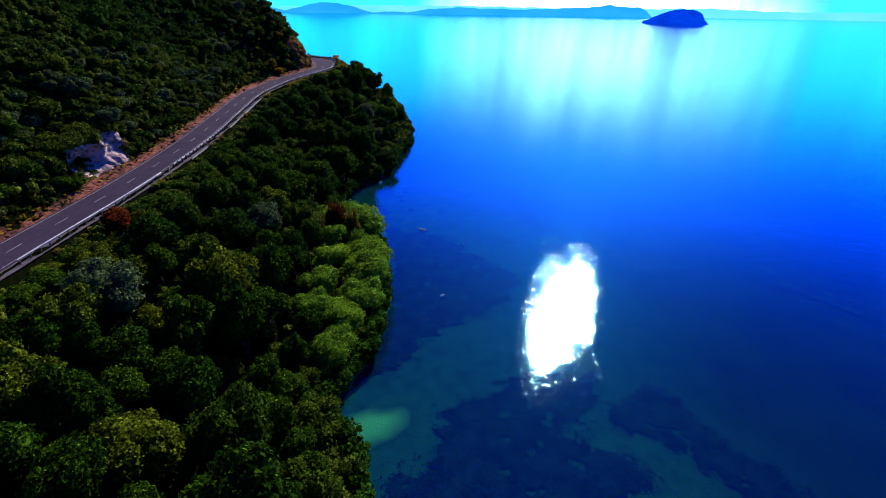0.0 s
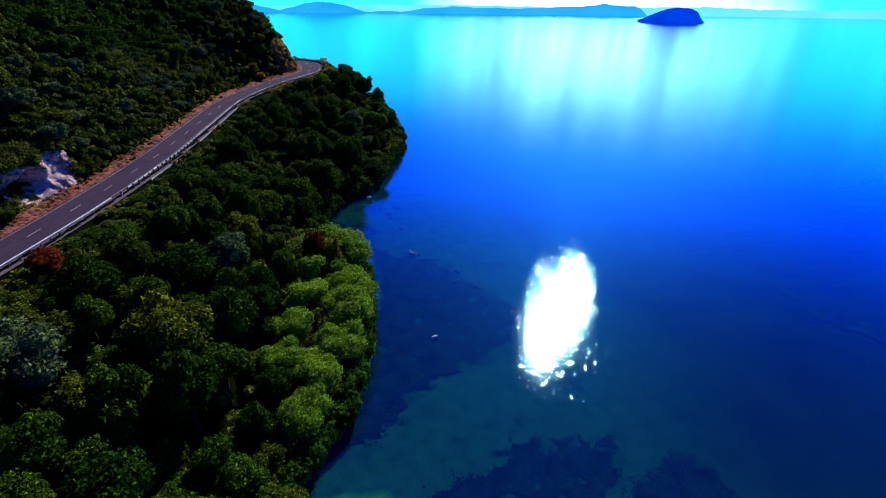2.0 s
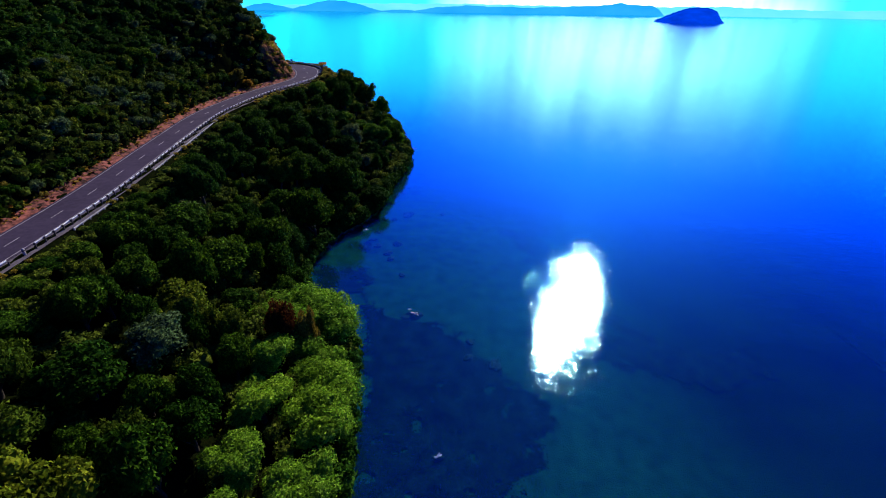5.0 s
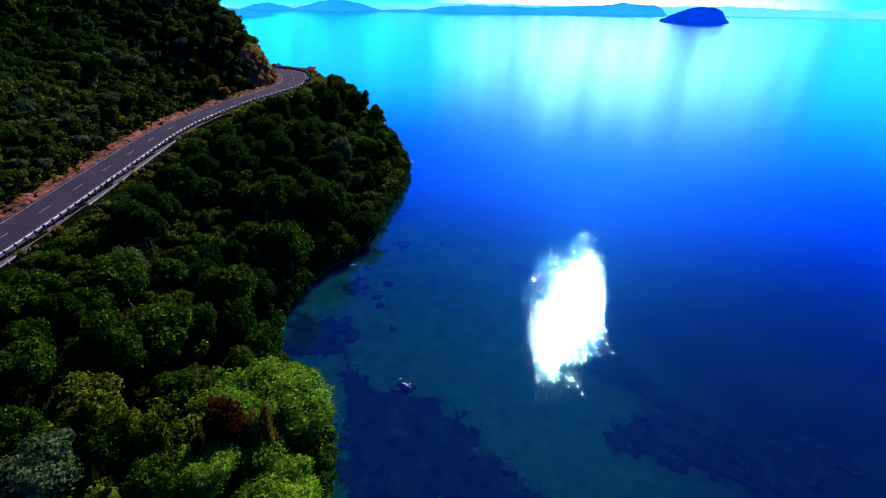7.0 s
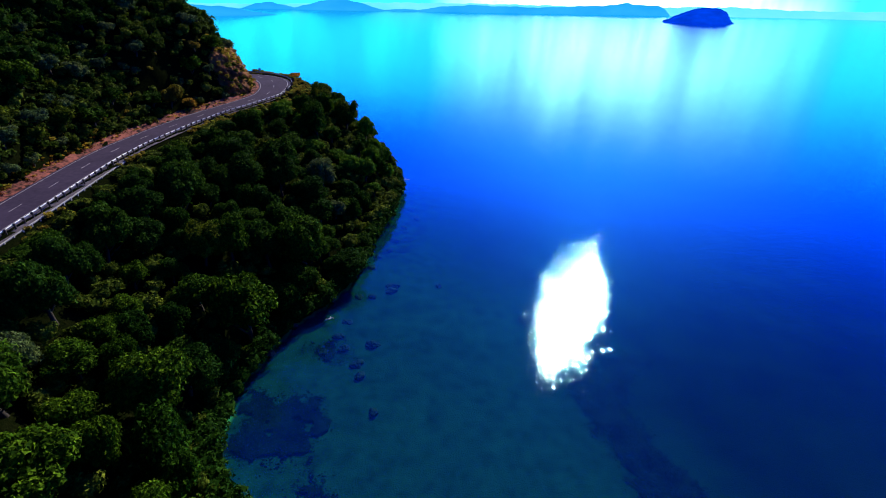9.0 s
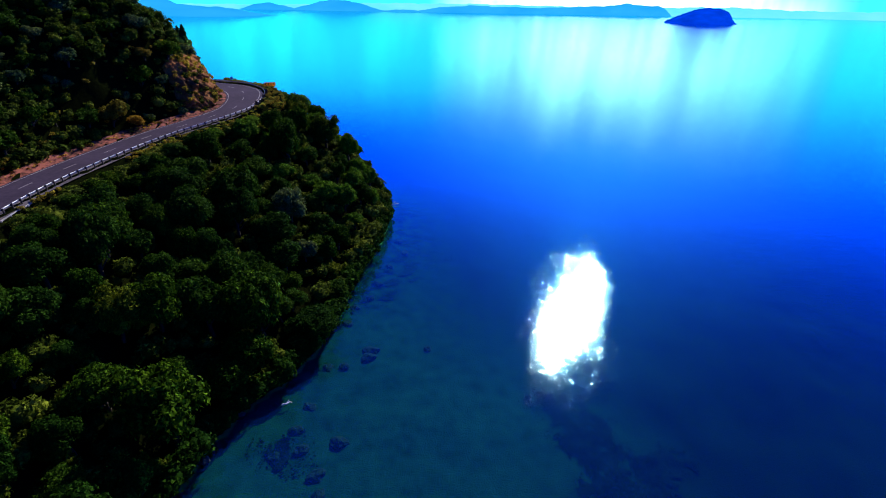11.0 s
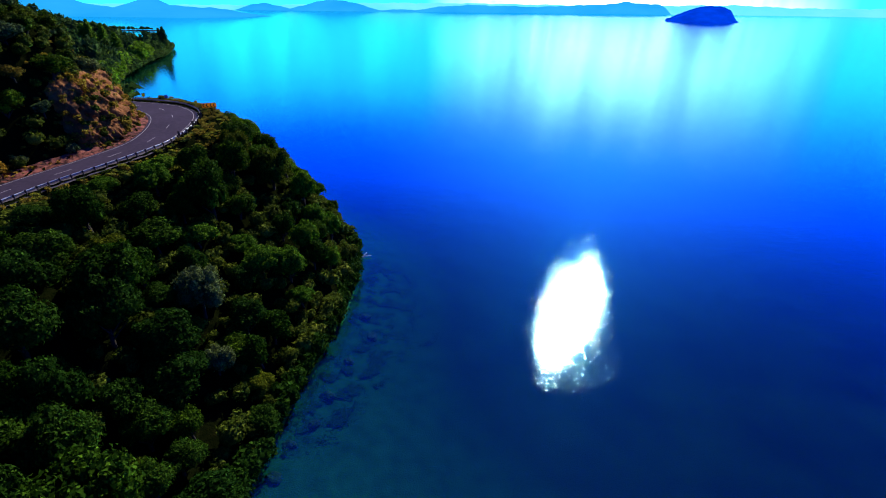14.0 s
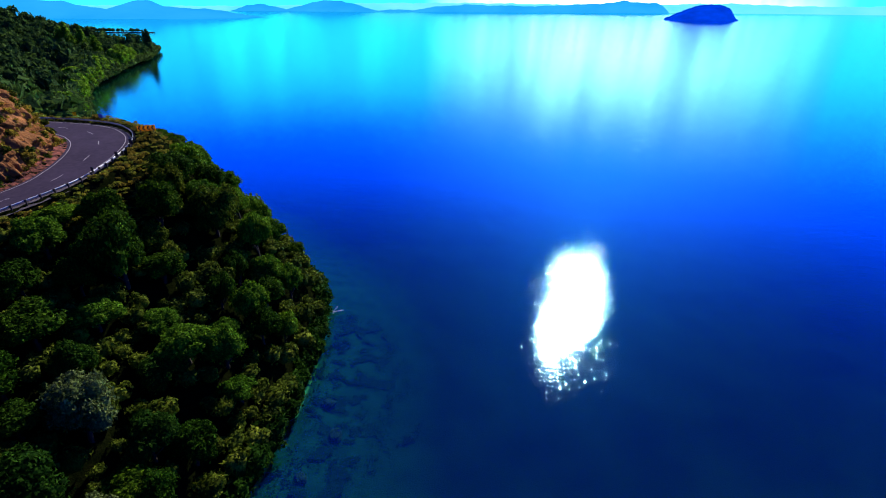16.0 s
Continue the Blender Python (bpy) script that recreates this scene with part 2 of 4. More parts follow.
DRIFTWOOD = plain("bleached_wood", (0.5, 0.47, 0.44), (0.85, 0.82, 0.78), 4, 0.8, stretch=(0.3, 1, 1))
WEED = plain("lake_weed", (0.003, 0.006, 0.005), (0.045, 0.060, 0.048), 2.2, 0.95, relief=1.0, depth=0.3, spec=0.05, span=(0.40, 0.66))
THIN_WEED = plain("thin_lake_weed", (0.008, 0.020, 0.018), (0.035, 0.08, 0.06), 1.4, 0.95, relief=1.0, depth=0.3, spec=0.05)
SIGN_YELLOW = leaf_material("sign_yellow", (0.62, 0.34, 0.02), (0.70, 0.40, 0.03), (0.78, 0.46, 0.04), 0.5)
SIGN_BLACK = plain("sign_black", (0.012, 0.012, 0.014), (0.03, 0.03, 0.03), 2, 0.6, relief=0.05)
SIGN_BLUE = plain("sign_blue", (0.02, 0.08, 0.45), (0.04, 0.12, 0.6), 2, 0.5, relief=0.05)
# island and far hills: blue haze painted as emission, no surface shading
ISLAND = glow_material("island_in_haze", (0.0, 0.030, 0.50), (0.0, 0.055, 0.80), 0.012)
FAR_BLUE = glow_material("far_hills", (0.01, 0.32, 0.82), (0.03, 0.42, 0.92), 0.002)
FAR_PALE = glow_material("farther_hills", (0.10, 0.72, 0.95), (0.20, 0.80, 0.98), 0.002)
FAR_WOOD = plain("far_spit_wood", (0.005, 0.02, 0.03), (0.015, 0.04, 0.05), 0.02, 0.95)


# ---- mesh helpers ----
def raw_mesh(name, verts, quads=None, tris=None, material=None, smooth=False):
    """A mesh from arrays of points, four-cornered and three-cornered faces."""
    verts = np.asarray(verts, float).reshape(-1, 3)
    quads = np.zeros((0, 4), int) if quads is None else np.asarray(quads, int).reshape(-1, 4)
    tris = np.zeros((0, 3), int) if tris is None else np.asarray(tris, int).reshape(-1, 3)
    me = bpy.data.meshes.new(name)
    me.vertices.add(len(verts))
    me.vertices.foreach_set("co", verts.astype(np.float32).ravel())
    loops = np.concatenate([quads.ravel(), tris.ravel()]).astype(np.int32)
    me.loops.add(len(loops))
    me.loops.foreach_set("vertex_index", loops)
    starts = np.concatenate([np.arange(len(quads)) * 4, len(quads) * 4 + np.arange(len(tris)) * 3]).astype(np.int32)
    me.polygons.add(len(starts))
    me.polygons.foreach_set("loop_start", starts)
    me.update(calc_edges=True)
    if smooth:
        me.polygons.foreach_set("use_smooth", np.ones(len(starts), bool))
    me.validate()
    if material:
        me.materials.append(material)
    return me


def part(name, me, parent, label=""):
    ob = new(name, me)
    ob.parent = parent
    return tagged(ob, label)


def thing(name, label, category, group="", kind="", at=(0, 0, 0), turn=0.0):
    ob = new(name)
    ob.matrix_world = pose(*at, 0, 0, turn)
    return tagged(ob, label, category, group, kind)


def grid_quads(n, m):
    i = np.arange((n - 1) * (m - 1)) // (m - 1) * m + np.arange((n - 1) * (m - 1)) % (m - 1)
    return np.stack([i, i + m, i + m + 1, i + 1], 1)


def box_arrays(size, centre=(0, 0, 0), bevel=0.0, turn=None):
    """A box with cut-off long edges, as points and faces."""
    bm = bmesh.new()
    bmesh.ops.create_cube(bm, size=1.0, matrix=Matrix.Diagonal((*size, 1)))
    if bevel:
        bmesh.ops.bevel(bm, geom=list(bm.edges), offset=bevel, segments=1, affect="EDGES")
    bmesh.ops.triangulate(bm, faces=list(bm.faces))
    v = np.array([p.co for p in bm.verts])
    f = np.array([[p.index for p in t.verts] for t in bm.faces])
    bm.free()
    if turn is not None:
        v = v @ np.array(turn).T
    return v + np.array(centre), f


def box_mesh(name, size, material, centre=(0, 0, 0), bevel=0.01, turn=None):
    v, f = box_arrays(size, centre, bevel, turn)
    return raw_mesh(name, v, tris=f, material=material)


def wobble(points, scale, seed=0.0, octaves=4):
    return np.array([noise.fractal(Vector((p[0] * scale + seed, p[1] * scale - seed, p[2] * scale)), 1.0, 2.0, octaves) for p in points])


# ---- plan: shore and road ----
SHORE = np.array([(-4, -150), (-6, -60), (-8, 0), (-10, 20), (-13, 31), (-20, 39), (-17, 46), (-14, 55), (-14, 70), (-16, 85), (-18.5, 98),
                  (-26, 108), (-33, 117), (-35, 129), (-34, 140), (-31.5, 149), (-27, 157), (-24, 168), (-22.5, 188), (-20.5, 206),
                  (-20.5, 224), (-22, 236), (-24.5, 244), (-30, 252), (-40, 262), (-55, 278), (-80, 296), (-115, 320), (-165, 372),
                  (-198, 415), (-216, 441), (-250, 492), (-273, 537), (-290, 580), (-325, 672), (-336, 712), (-392, 832), (-420, 828),
                  (-500, 860), (-640, 960), (-900, 1150), (-1500, 1500), (-2600, 1900)], float)
# x, y, height, half width of the seal, slope class (0 bank, 1 cliff, 2 bay)
ROAD_KNOTS = np.array([(-77, -95, 14.5, 3.9, 0), (-73.5, -35, 16.6, 3.9, 0), (-72.0, 20, 19.4, 3.9, 0), (-70.5, 50, 20.9, 3.9, 0),
                       (-68.8, 80, 22.4, 3.9, 0), (-69.2, 110, 24.0, 3.9, 0), (-72.1, 140, 25.6, 3.9, 0), (-74.8, 168, 27.0, 3.9, 0),
                       (-73.6, 186, 27.8, 3.9, 0.2), (-70.2, 203, 28.7, 3.9, 1), (-65.3, 216, 29.5, 4.0, 1), (-62.3, 227, 30.1, 4.2, 1),
                       (-62.7, 235, 30.6, 4.5, 1), (-64.6, 242.5, 31.0, 4.9, 1), (-67.3, 248.7, 31.3, 5.2, 1), (-71.2, 253.8, 31.4, 5.3, 1),
                       (-77.0, 258.2, 31.5, 5.2, 1), (-87, 261.8, 31.5, 4.6, 1), (-101, 265, 31.3, 4.0, 1), (-126, 278, 30, 3.9, 1.5),
                       (-163, 318, 20, 3.9, 2), (-205, 385, 13, 3.9, 2), (-245, 455, 9, 3.9, 2), (-300, 550, 7, 3.9, 2),
                       (-352, 660, 5, 3.9, 2), (-410, 780, 4, 3.9, 2)], float)


def smooth_line(knots, step):
    """A rounded line through the knots, in even steps of length."""
    k = np.vstack([2 * knots[0] - knots[1], knots, 2 * knots[-1] - knots[-2]])
    out = []
    for a, b, c, d in zip(k, k[1:], k[2:], k[3:]):
        s = np.linspace(0, 1, 40, endpoint=False)[:, None]
        out.append(0.5 * (2 * b + (c - a) * s + (2 * a - 5 * b + 4 * c - d) * s**2 + (3 * b - a - 3 * c + d) * s**3))
    out = np.vstack(out)
    far = np.r_[0, np.cumsum(np.linalg.norm(np.diff(out[:, :2], axis=0), axis=1))]
    at = np.arange(0, far[-1], step)
    return np.stack([np.interp(at, far, c) for c in out.T], 1)


ROAD = smooth_line(ROAD_KNOTS, 1.0)
AHEAD = np.gradient(ROAD[:, :2], axis=0)
AHEAD /= np.linalg.norm(AHEAD, axis=1)[:, None]
SIDE = np.stack([-AHEAD[:, 1], AHEAD[:, 0]], 1)  # to the hill
SHORE_LINE = smooth_line(SHORE[:37], 2.0)
SHORE_LINE = np.vstack([SHORE_LINE, SHORE[37:]])


def inside(p, ring):
    hit = np.zeros(len(p), bool)
    for (x0, y0), (x1, y1) in zip(ring, np.roll(ring, -1, 0)):
        cross = (y0 > p[:, 1]) != (y1 > p[:, 1])
        with np.errstate(divide="ignore", invalid="ignore"):
            hit ^= cross & (p[:, 0] < (x1 - x0) * (p[:, 1] - y0) / (y1 - y0) + x0)
    return hit


def nearest(p, line):
    """Index of the nearest point of a line and the distance to it."""
    best, far = np.zeros(len(p), int), np.full(len(p), 1e9)
    for at in range(0, len(p), 4000):
        d = np.linalg.norm(p[at : at + 4000, None] - line[None], axis=2)
        best[at : at + 4000], far[at : at + 4000] = d.argmin(1), d.min(1)
    return best, far


def seg_dist(p, line):
    far = np.full(len(p), 1e9)
    for a, b in zip(line, line[1:]):
        ab = b - a
        s = np.clip((p - a) @ ab / (ab @ ab), 0, 1)
        far = np.minimum(far, np.linalg.norm(p - a - s[:, None] * ab, axis=1))
    return far


LAND_RING = np.vstack([SHORE_LINE, [(-5200, 1900), (-5200, -150)]])


def survey(p):
    """For places in plan: on land, distance to the shore, distance from the road's middle (positive up the hill), road index."""
    p = np.asarray(p, float)
    i, far = nearest(p, ROAD[:, :2])
    across = ((p - ROAD[i, :2]) * SIDE[i]).sum(1)
    return inside(p, LAND_RING), seg_dist(p, SHORE_LINE), np.where(across >= 0, far, -far), i


def ground_height(p, with_noise=True):
    p = np.asarray(p, float)
    land, shore, d, i = survey(p)
    zr, hw, kind = ROAD[i, 2], ROAD[i, 3], ROAD[i, 4]
    u = np.maximum(d - hw - 0.6, 0)
    u = np.maximum(u - 2.4 * np.clip(kind / 0.6, 0, 1) * (kind < 1.6), np.minimum(u, 0.8))
    u = np.maximum(u - 4.5 * np.exp(-(((p[:, 1] - 86.5) / 8.0) ** 4)) * (kind < 0.5), np.minimum(u, 2.2))
    bank = 0.25 * np.minimum(u, 2.2) + 1.55 * np.clip(u - 2.2, 0, 3.2) + 0.95 * np.clip(u - 5.4, 0, 60) + 0.45 * np.clip(u - 65.4, 0, 200)
    cliff = 0.3 * np.minimum(u, 0.8) + 2.15 * np.clip(u - 0.8, 0, 8.4) + 0.66 * np.clip(u - 9.2, 0, 70) + 0.3 * np.clip(u - 78, 0, 200)
    bay = 0.10 * np.clip(u, 0, 45) + 0.40 * np.clip(u - 45, 0, 90)
    up = np.where(kind <= 1, bank + (cliff - bank) * np.clip(kind, 0, 1), cliff + (bay - cliff) * np.clip(kind - 1, 0, 1))
    point = np.clip((p[:, 1] - 190) / 25, 0, 1) * (kind < 1.4)
    v = np.maximum(-d - hw - 1.6 - 3.5 * np.clip((p[:, 1] - 222) / 15, 0, 1) * (kind < 1.4), 0)
    share = shore / (shore + v + 1e-6)
    down = (zr - 0.3) * share ** (0.9 - 0.19 * point)
    z = np.where(d >= 0, zr + up, np.where(v > 0, down, zr))
    z = np.where((kind > 1.6) & (d >= 0), np.minimum(z, 3 + 0.42 * shore), z)
    z = np.where(z > 95, 95 + (z - 95) * 0.3, z)
    near_road = np.abs(d) < hw + 0.5
    z = np.where(near_road, zr - 0.12, z)
    bed = -(0.55 + (0.028 + 0.17 * np.clip((p[:, 1] - 150) / 60, 0, 1)) * np.minimum(shore, 40) + 0.13 * np.clip(shore - 40, 0, 90))
    bar = np.exp(-(((p[:, 0] + 10.5) / 7.0) ** 2) - ((p[:, 1] - 38.0 - 0.35 * (p[:, 0] + 10)) / 4.2) ** 2)
    z = np.where(land, z, bed + 0.40 * bar)
    if with_noise:
        q = np.c_[p, np.zeros(len(p))]
        rough = wobble(q, 0.055, 3.1, 3) * 1.6 + wobble(q, 0.23, 7.7, 3) * 0.7
        room = np.clip((np.abs(d) - hw - 1.0) / 6, 0, 1) * np.clip(shore / 6, 0, 1)
        craggy = np.where((kind > 0.3) & (kind < 1.6) & (u > 0) & (u < 13), 1.7, 1.0)
        z = z + np.where(land, rough * room * craggy, 0.15 * rough * np.clip(shore / 10, 0, 1))
    return z


def spaced(*stretches):
    return np.unique(np.concatenate([np.arange(a, b, s) for a, b, s in stretches]))


GX = spaced((-5000, -900, 250), (-900, -420, 30), (-420, -150, 6), (-150, -100, 3), (-100, -54, 1.0), (-54, 6, 1.6), (6, 120, 5), (120, 400, 40), (400, 5001, 500))
GY = spaced((-150, -30, 10), (-30, 30, 3), (30, 275, 1.3), (275, 340, 4), (340, 860, 6), (860, 1500, 60), (1500, 4700, 400))
gx, gy = np.meshgrid(GX, GY, indexing="ij")
flat = np.c_[gx.ravel(), gy.ravel()]
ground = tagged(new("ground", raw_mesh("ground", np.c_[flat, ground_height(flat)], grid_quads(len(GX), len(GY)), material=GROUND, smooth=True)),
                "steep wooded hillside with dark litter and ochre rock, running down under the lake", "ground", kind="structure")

# ---- lake ----
WX, WY = spaced((-5000, -400, 400), (-400, 400, 100), (400, 5001, 400)), spaced((-200, 600, 100), (600, 4661, 420))
wx, wy = np.meshgrid(WX, WY, indexing="ij")
tagged(new("water", raw_mesh("water", np.c_[wx.ravel(), wy.ravel(), 0 * wx.ravel()], grid_quads(len(WX), len(WY)), material=LAKE)),
       "clear blue lake, calm with fine ripples", "water", kind="structure")

# ---- far land and cloud ----
def skyline(name, knots, y, material, label, deep=60, base=-2.0, step=30):
    """A range of far hills: a ridge with knots of x and height, and slopes to both sides."""
    kx, kz = np.array(knots, float).T
    xs = np.arange(kx[0], kx[-1] + 1, step)
    zs = np.interp(xs, kx, kz) * (1 + 0.03 * np.sin(xs * 0.05)) + 2.2 * np.sin(xs * 0.021) + 1.2 * np.sin(xs * 0.083)
    zs = np.where(np.interp(xs, kx, kz) < 1, np.interp(xs, kx, kz), zs)
    rows = [np.c_[xs, np.full(len(xs), y - deep), np.full(len(xs), base)], np.c_[xs, np.full(len(xs), y), np.maximum(zs, base)],
            np.c_[xs, np.full(len(xs), y + deep), np.full(len(xs), base)]]
    v = np.vstack(rows)
    v *= np.minimum(1.0, 1.09 * y / np.hypot(v[:, 0], v[:, 1]))[:, None]
    me = raw_mesh(name, v, grid_quads(3, len(xs)), material=material, smooth=True)
    return tagged(new(name, me), label, "distant hills", kind="structure")


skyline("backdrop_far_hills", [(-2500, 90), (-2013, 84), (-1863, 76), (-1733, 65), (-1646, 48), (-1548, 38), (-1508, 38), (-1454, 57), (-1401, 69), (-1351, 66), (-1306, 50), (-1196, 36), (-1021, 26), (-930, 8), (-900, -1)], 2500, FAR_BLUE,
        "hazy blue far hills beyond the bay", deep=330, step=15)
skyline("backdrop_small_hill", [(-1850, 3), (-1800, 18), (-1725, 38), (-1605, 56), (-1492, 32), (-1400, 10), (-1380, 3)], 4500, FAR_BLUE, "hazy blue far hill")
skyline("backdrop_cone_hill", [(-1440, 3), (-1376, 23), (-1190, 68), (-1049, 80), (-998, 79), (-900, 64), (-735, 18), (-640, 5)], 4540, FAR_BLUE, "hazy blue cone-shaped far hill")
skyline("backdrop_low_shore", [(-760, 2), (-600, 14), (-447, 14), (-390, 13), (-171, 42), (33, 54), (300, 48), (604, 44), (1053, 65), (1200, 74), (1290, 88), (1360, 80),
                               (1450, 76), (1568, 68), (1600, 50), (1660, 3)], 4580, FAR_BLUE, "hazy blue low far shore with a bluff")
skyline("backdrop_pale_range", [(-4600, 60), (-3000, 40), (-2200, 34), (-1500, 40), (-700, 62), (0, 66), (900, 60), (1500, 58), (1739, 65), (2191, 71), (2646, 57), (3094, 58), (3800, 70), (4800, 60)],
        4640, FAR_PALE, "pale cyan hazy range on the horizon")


def cloud_bank():
    """Bright cloud low over the far shore, thinning upwards."""
    k = Nodes("cloud_bank")
    z = k.add("ShaderNodeSeparateXYZ", Vector=k.where).outputs["Z"]
    rise = k.add("ShaderNodeMapRange", Value=z)
    rise.inputs[1].default_value, rise.inputs[2].default_value = 90.0, 1080.0
    rise.inputs[3].default_value, rise.inputs[4].default_value = 1.0, 0.0
    puffs = k.ramp(k.noise(0.0024, 5, 0.6, (1, 1, 0.35)), [(0.34, 0.6), (0.62, 0.95)])
    low = k.add("ShaderNodeMapRange", Value=z)
    low.inputs[1].default_value, low.inputs[2].default_value = 50.0, 300.0
    low.inputs[3].default_value, low.inputs[4].default_value = 1.0, 0.0
    cover = k.maths("MAXIMUM", k.maths("MULTIPLY", rise.outputs[0], puffs), low.outputs[0])
    xyz = k.add("ShaderNodeSeparateXYZ", Vector=k.where)
    toward = k.maths("ADD", k.maths("MULTIPLY", xyz.outputs["X"], math.sin(SUN_AZ) / 5350), k.maths("MULTIPLY", xyz.outputs["Y"], math.cos(SUN_AZ) / 5350))
    near_sun = k.ramp(toward, [(0.945, 0.0), (0.998, 1.0)])
    billow = k.ramp(k.noise(0.0042, 3, 0.6, (1, 1, 0.15)), [(0.38, 0.65), (0.52, 1.0), (0.66, 1.4)])
    billow = k.maths("ADD", 1.0, k.maths("MULTIPLY", k.maths("SUBTRACT", billow, 1.0), k.maths("ADD", 0.3, k.maths("MULTIPLY", near_sun, 0.7))))
    tone = k.mix(near_sun, (0.04, 0.84, 1.08), (0.84, 0.97, 1.0))
    light = k.add("ShaderNodeEmission", Color=tone, Strength=k.maths("MULTIPLY", billow, k.maths("ADD", 1.38, k.maths("MULTIPLY", near_sun, 1.1))))
    gap = k.add("ShaderNodeBsdfTransparent")
    whole = k.add("ShaderNodeMixShader", Fac=cover)
    k.t.links.new(gap.outputs[0], whole.inputs[1])
    k.t.links.new(light.outputs[0], whole.inputs[2])
    k.t.links.new(whole.outputs[0], k.out.inputs["Surface"])
    a = np.linspace(-1.35, 1.35, 97)
    zs = np.linspace(-5, 1300, 9)
    v = np.array([(5350 * np.sin(b), 5350 * np.cos(b), h) for b in a for h in zs])
    return raw_mesh("cloud_bank", v, grid_quads(97, 9), material=k.m, smooth=True)


tagged(new("backdrop_cloud", cloud_bank()), "bright white cloud low over the horizon", "cloud", kind="structure")


def island():
    a, b = np.meshgrid(np.linspace(-1, 1, 90), np.linspace(-1, 1, 44), indexing="ij")
    tall = np.interp(a, [-1, -0.93, -0.85, -0.5, -0.12, 0.2, 0.55, 0.74, 0.84, 0.9, 1], [0, 0.14, 0.2, 0.6, 0.92, 1, 0.94, 0.74, 0.32, 0.12, 0])
    wide = np.sqrt(np.clip(1 - a**2, 0, 1)) ** 0.7
    round_ = np.clip(1 - (b / np.maximum(wide, 0.02)) ** 2, -0.3, 1)
    z = 60 * tall * np.sign(round_) * np.abs(round_) ** 0.55
    p = np.c_[(a * 147).ravel(), (b * 210).ravel(), z.ravel()]
    p[:, 2] += np.where(p[:, 2] > 2, 3.2 * wobble(p, 0.03, 2.0) + 1.6 * wobble(p, 0.11, 5.0), 0)
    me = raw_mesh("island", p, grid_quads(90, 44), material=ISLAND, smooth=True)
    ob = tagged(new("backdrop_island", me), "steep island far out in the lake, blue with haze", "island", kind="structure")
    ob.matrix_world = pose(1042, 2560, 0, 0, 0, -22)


island()

# ---- road ----
def strip(name, inner, outer, lift, material, start=0, stop=None, step=1, drop=0.0):
    """A band that follows the road between two distances from its middle (arrays or numbers), positive towards the hill."""
    i = np.arange(len(ROAD))[start:stop:step]
    a = np.broadcast_to(inner, len(ROAD))[i][:, None]
    b = np.broadcast_to(outer, len(ROAD))[i][:, None]
    left = np.c_[ROAD[i, :2] + SIDE[i] * b, ROAD[i, 2] + lift]
    right = np.c_[ROAD[i, :2] + SIDE[i] * a, ROAD[i, 2] + lift - drop]
    v = np.stack([left, right], 1).reshape(-1, 3)
    return raw_mesh(name, v, grid_quads(len(i), 2), material=material)


HALF = ROAD[:, 3]
ROAD_END = int(np.argmax(ROAD[:, 0] < -128))
road = tagged(new("road", strip("road", -HALF, HALF, 0.0, ASPHALT, 0, ROAD_END)), "two-lane sealed lakeside road with white lines", "road", kind="structure")
part("edge_line", strip("edge_line", HALF - 0.60, HALF - 0.46, 0.008, PAINT, 0, ROAD_END), road, "white edge line")
part("edge_line", strip("edge_line", -(HALF - 0.46), -(HALF - 0.60), 0.008, PAINT, 0, ROAD_END), road, "white edge line")
FIRST = int(np.argmin(np.abs(ROAD[:, 1] - 140.7) + 100 * (ROAD[:, 1] > 250))) % 10
for at in range(FIRST, 420, 10):
    part("centre_dash", strip("centre_dash", -0.07, 0.07, 0.008, PAINT, at, at + 4), road, "white centre line dash")


def rough_strip(name, side_sign, far, rows, material, lift, seed, kind_label, category, rise=0.0, lump=0.15):
    """An uneven band of loose ground beside the road."""
    i = np.arange(60, 420)
    out = []
    for s in np.linspace(0, 1, rows):
        off = side_sign * (HALF[i] + s * far)
        out.append(np.c_[ROAD[i, :2] + SIDE[i] * off[:, None], ROAD[i, 2] + lift + rise * s])
    v = np.stack(out, 1).reshape(-1, 3)
    edge = np.tile(np.r_[0.3, np.ones(rows - 1)], len(i))
    v[:, 2] += lump * edge * (wobble(v, 0.9, seed) + 0.6 * wobble(v, 2.7, seed))
    return tagged(new(name, raw_mesh(name, v, grid_quads(len(i), rows), material=material, smooth=True)), kind_label, category, kind="structure")


rough_strip("verge", 1, 2.9, 7, VERGE, -0.03, 4.0, "reddish verge of dry leaves and clay at the foot of the bank", "verge", 0.75, 0.28)
rough_strip("shoulder", -1, 1.9, 4, GRAVEL, -0.03, 9.0, "grey gravel shoulder beside the guard rail", "shoulder", -0.12, 0.05)


# ---- plants ----
def unit_balls():
    bm = bmesh.new()
    bmesh.ops.create_icosphere(bm, subdivisions=1, radius=1.0)
    v = np.array([p.co for p in bm.verts])
    f = np.array([[p.index for p in t.verts] for t in bm.faces])
    bm.free()
    return v, f


BALL_V, BALL_F = unit_balls()


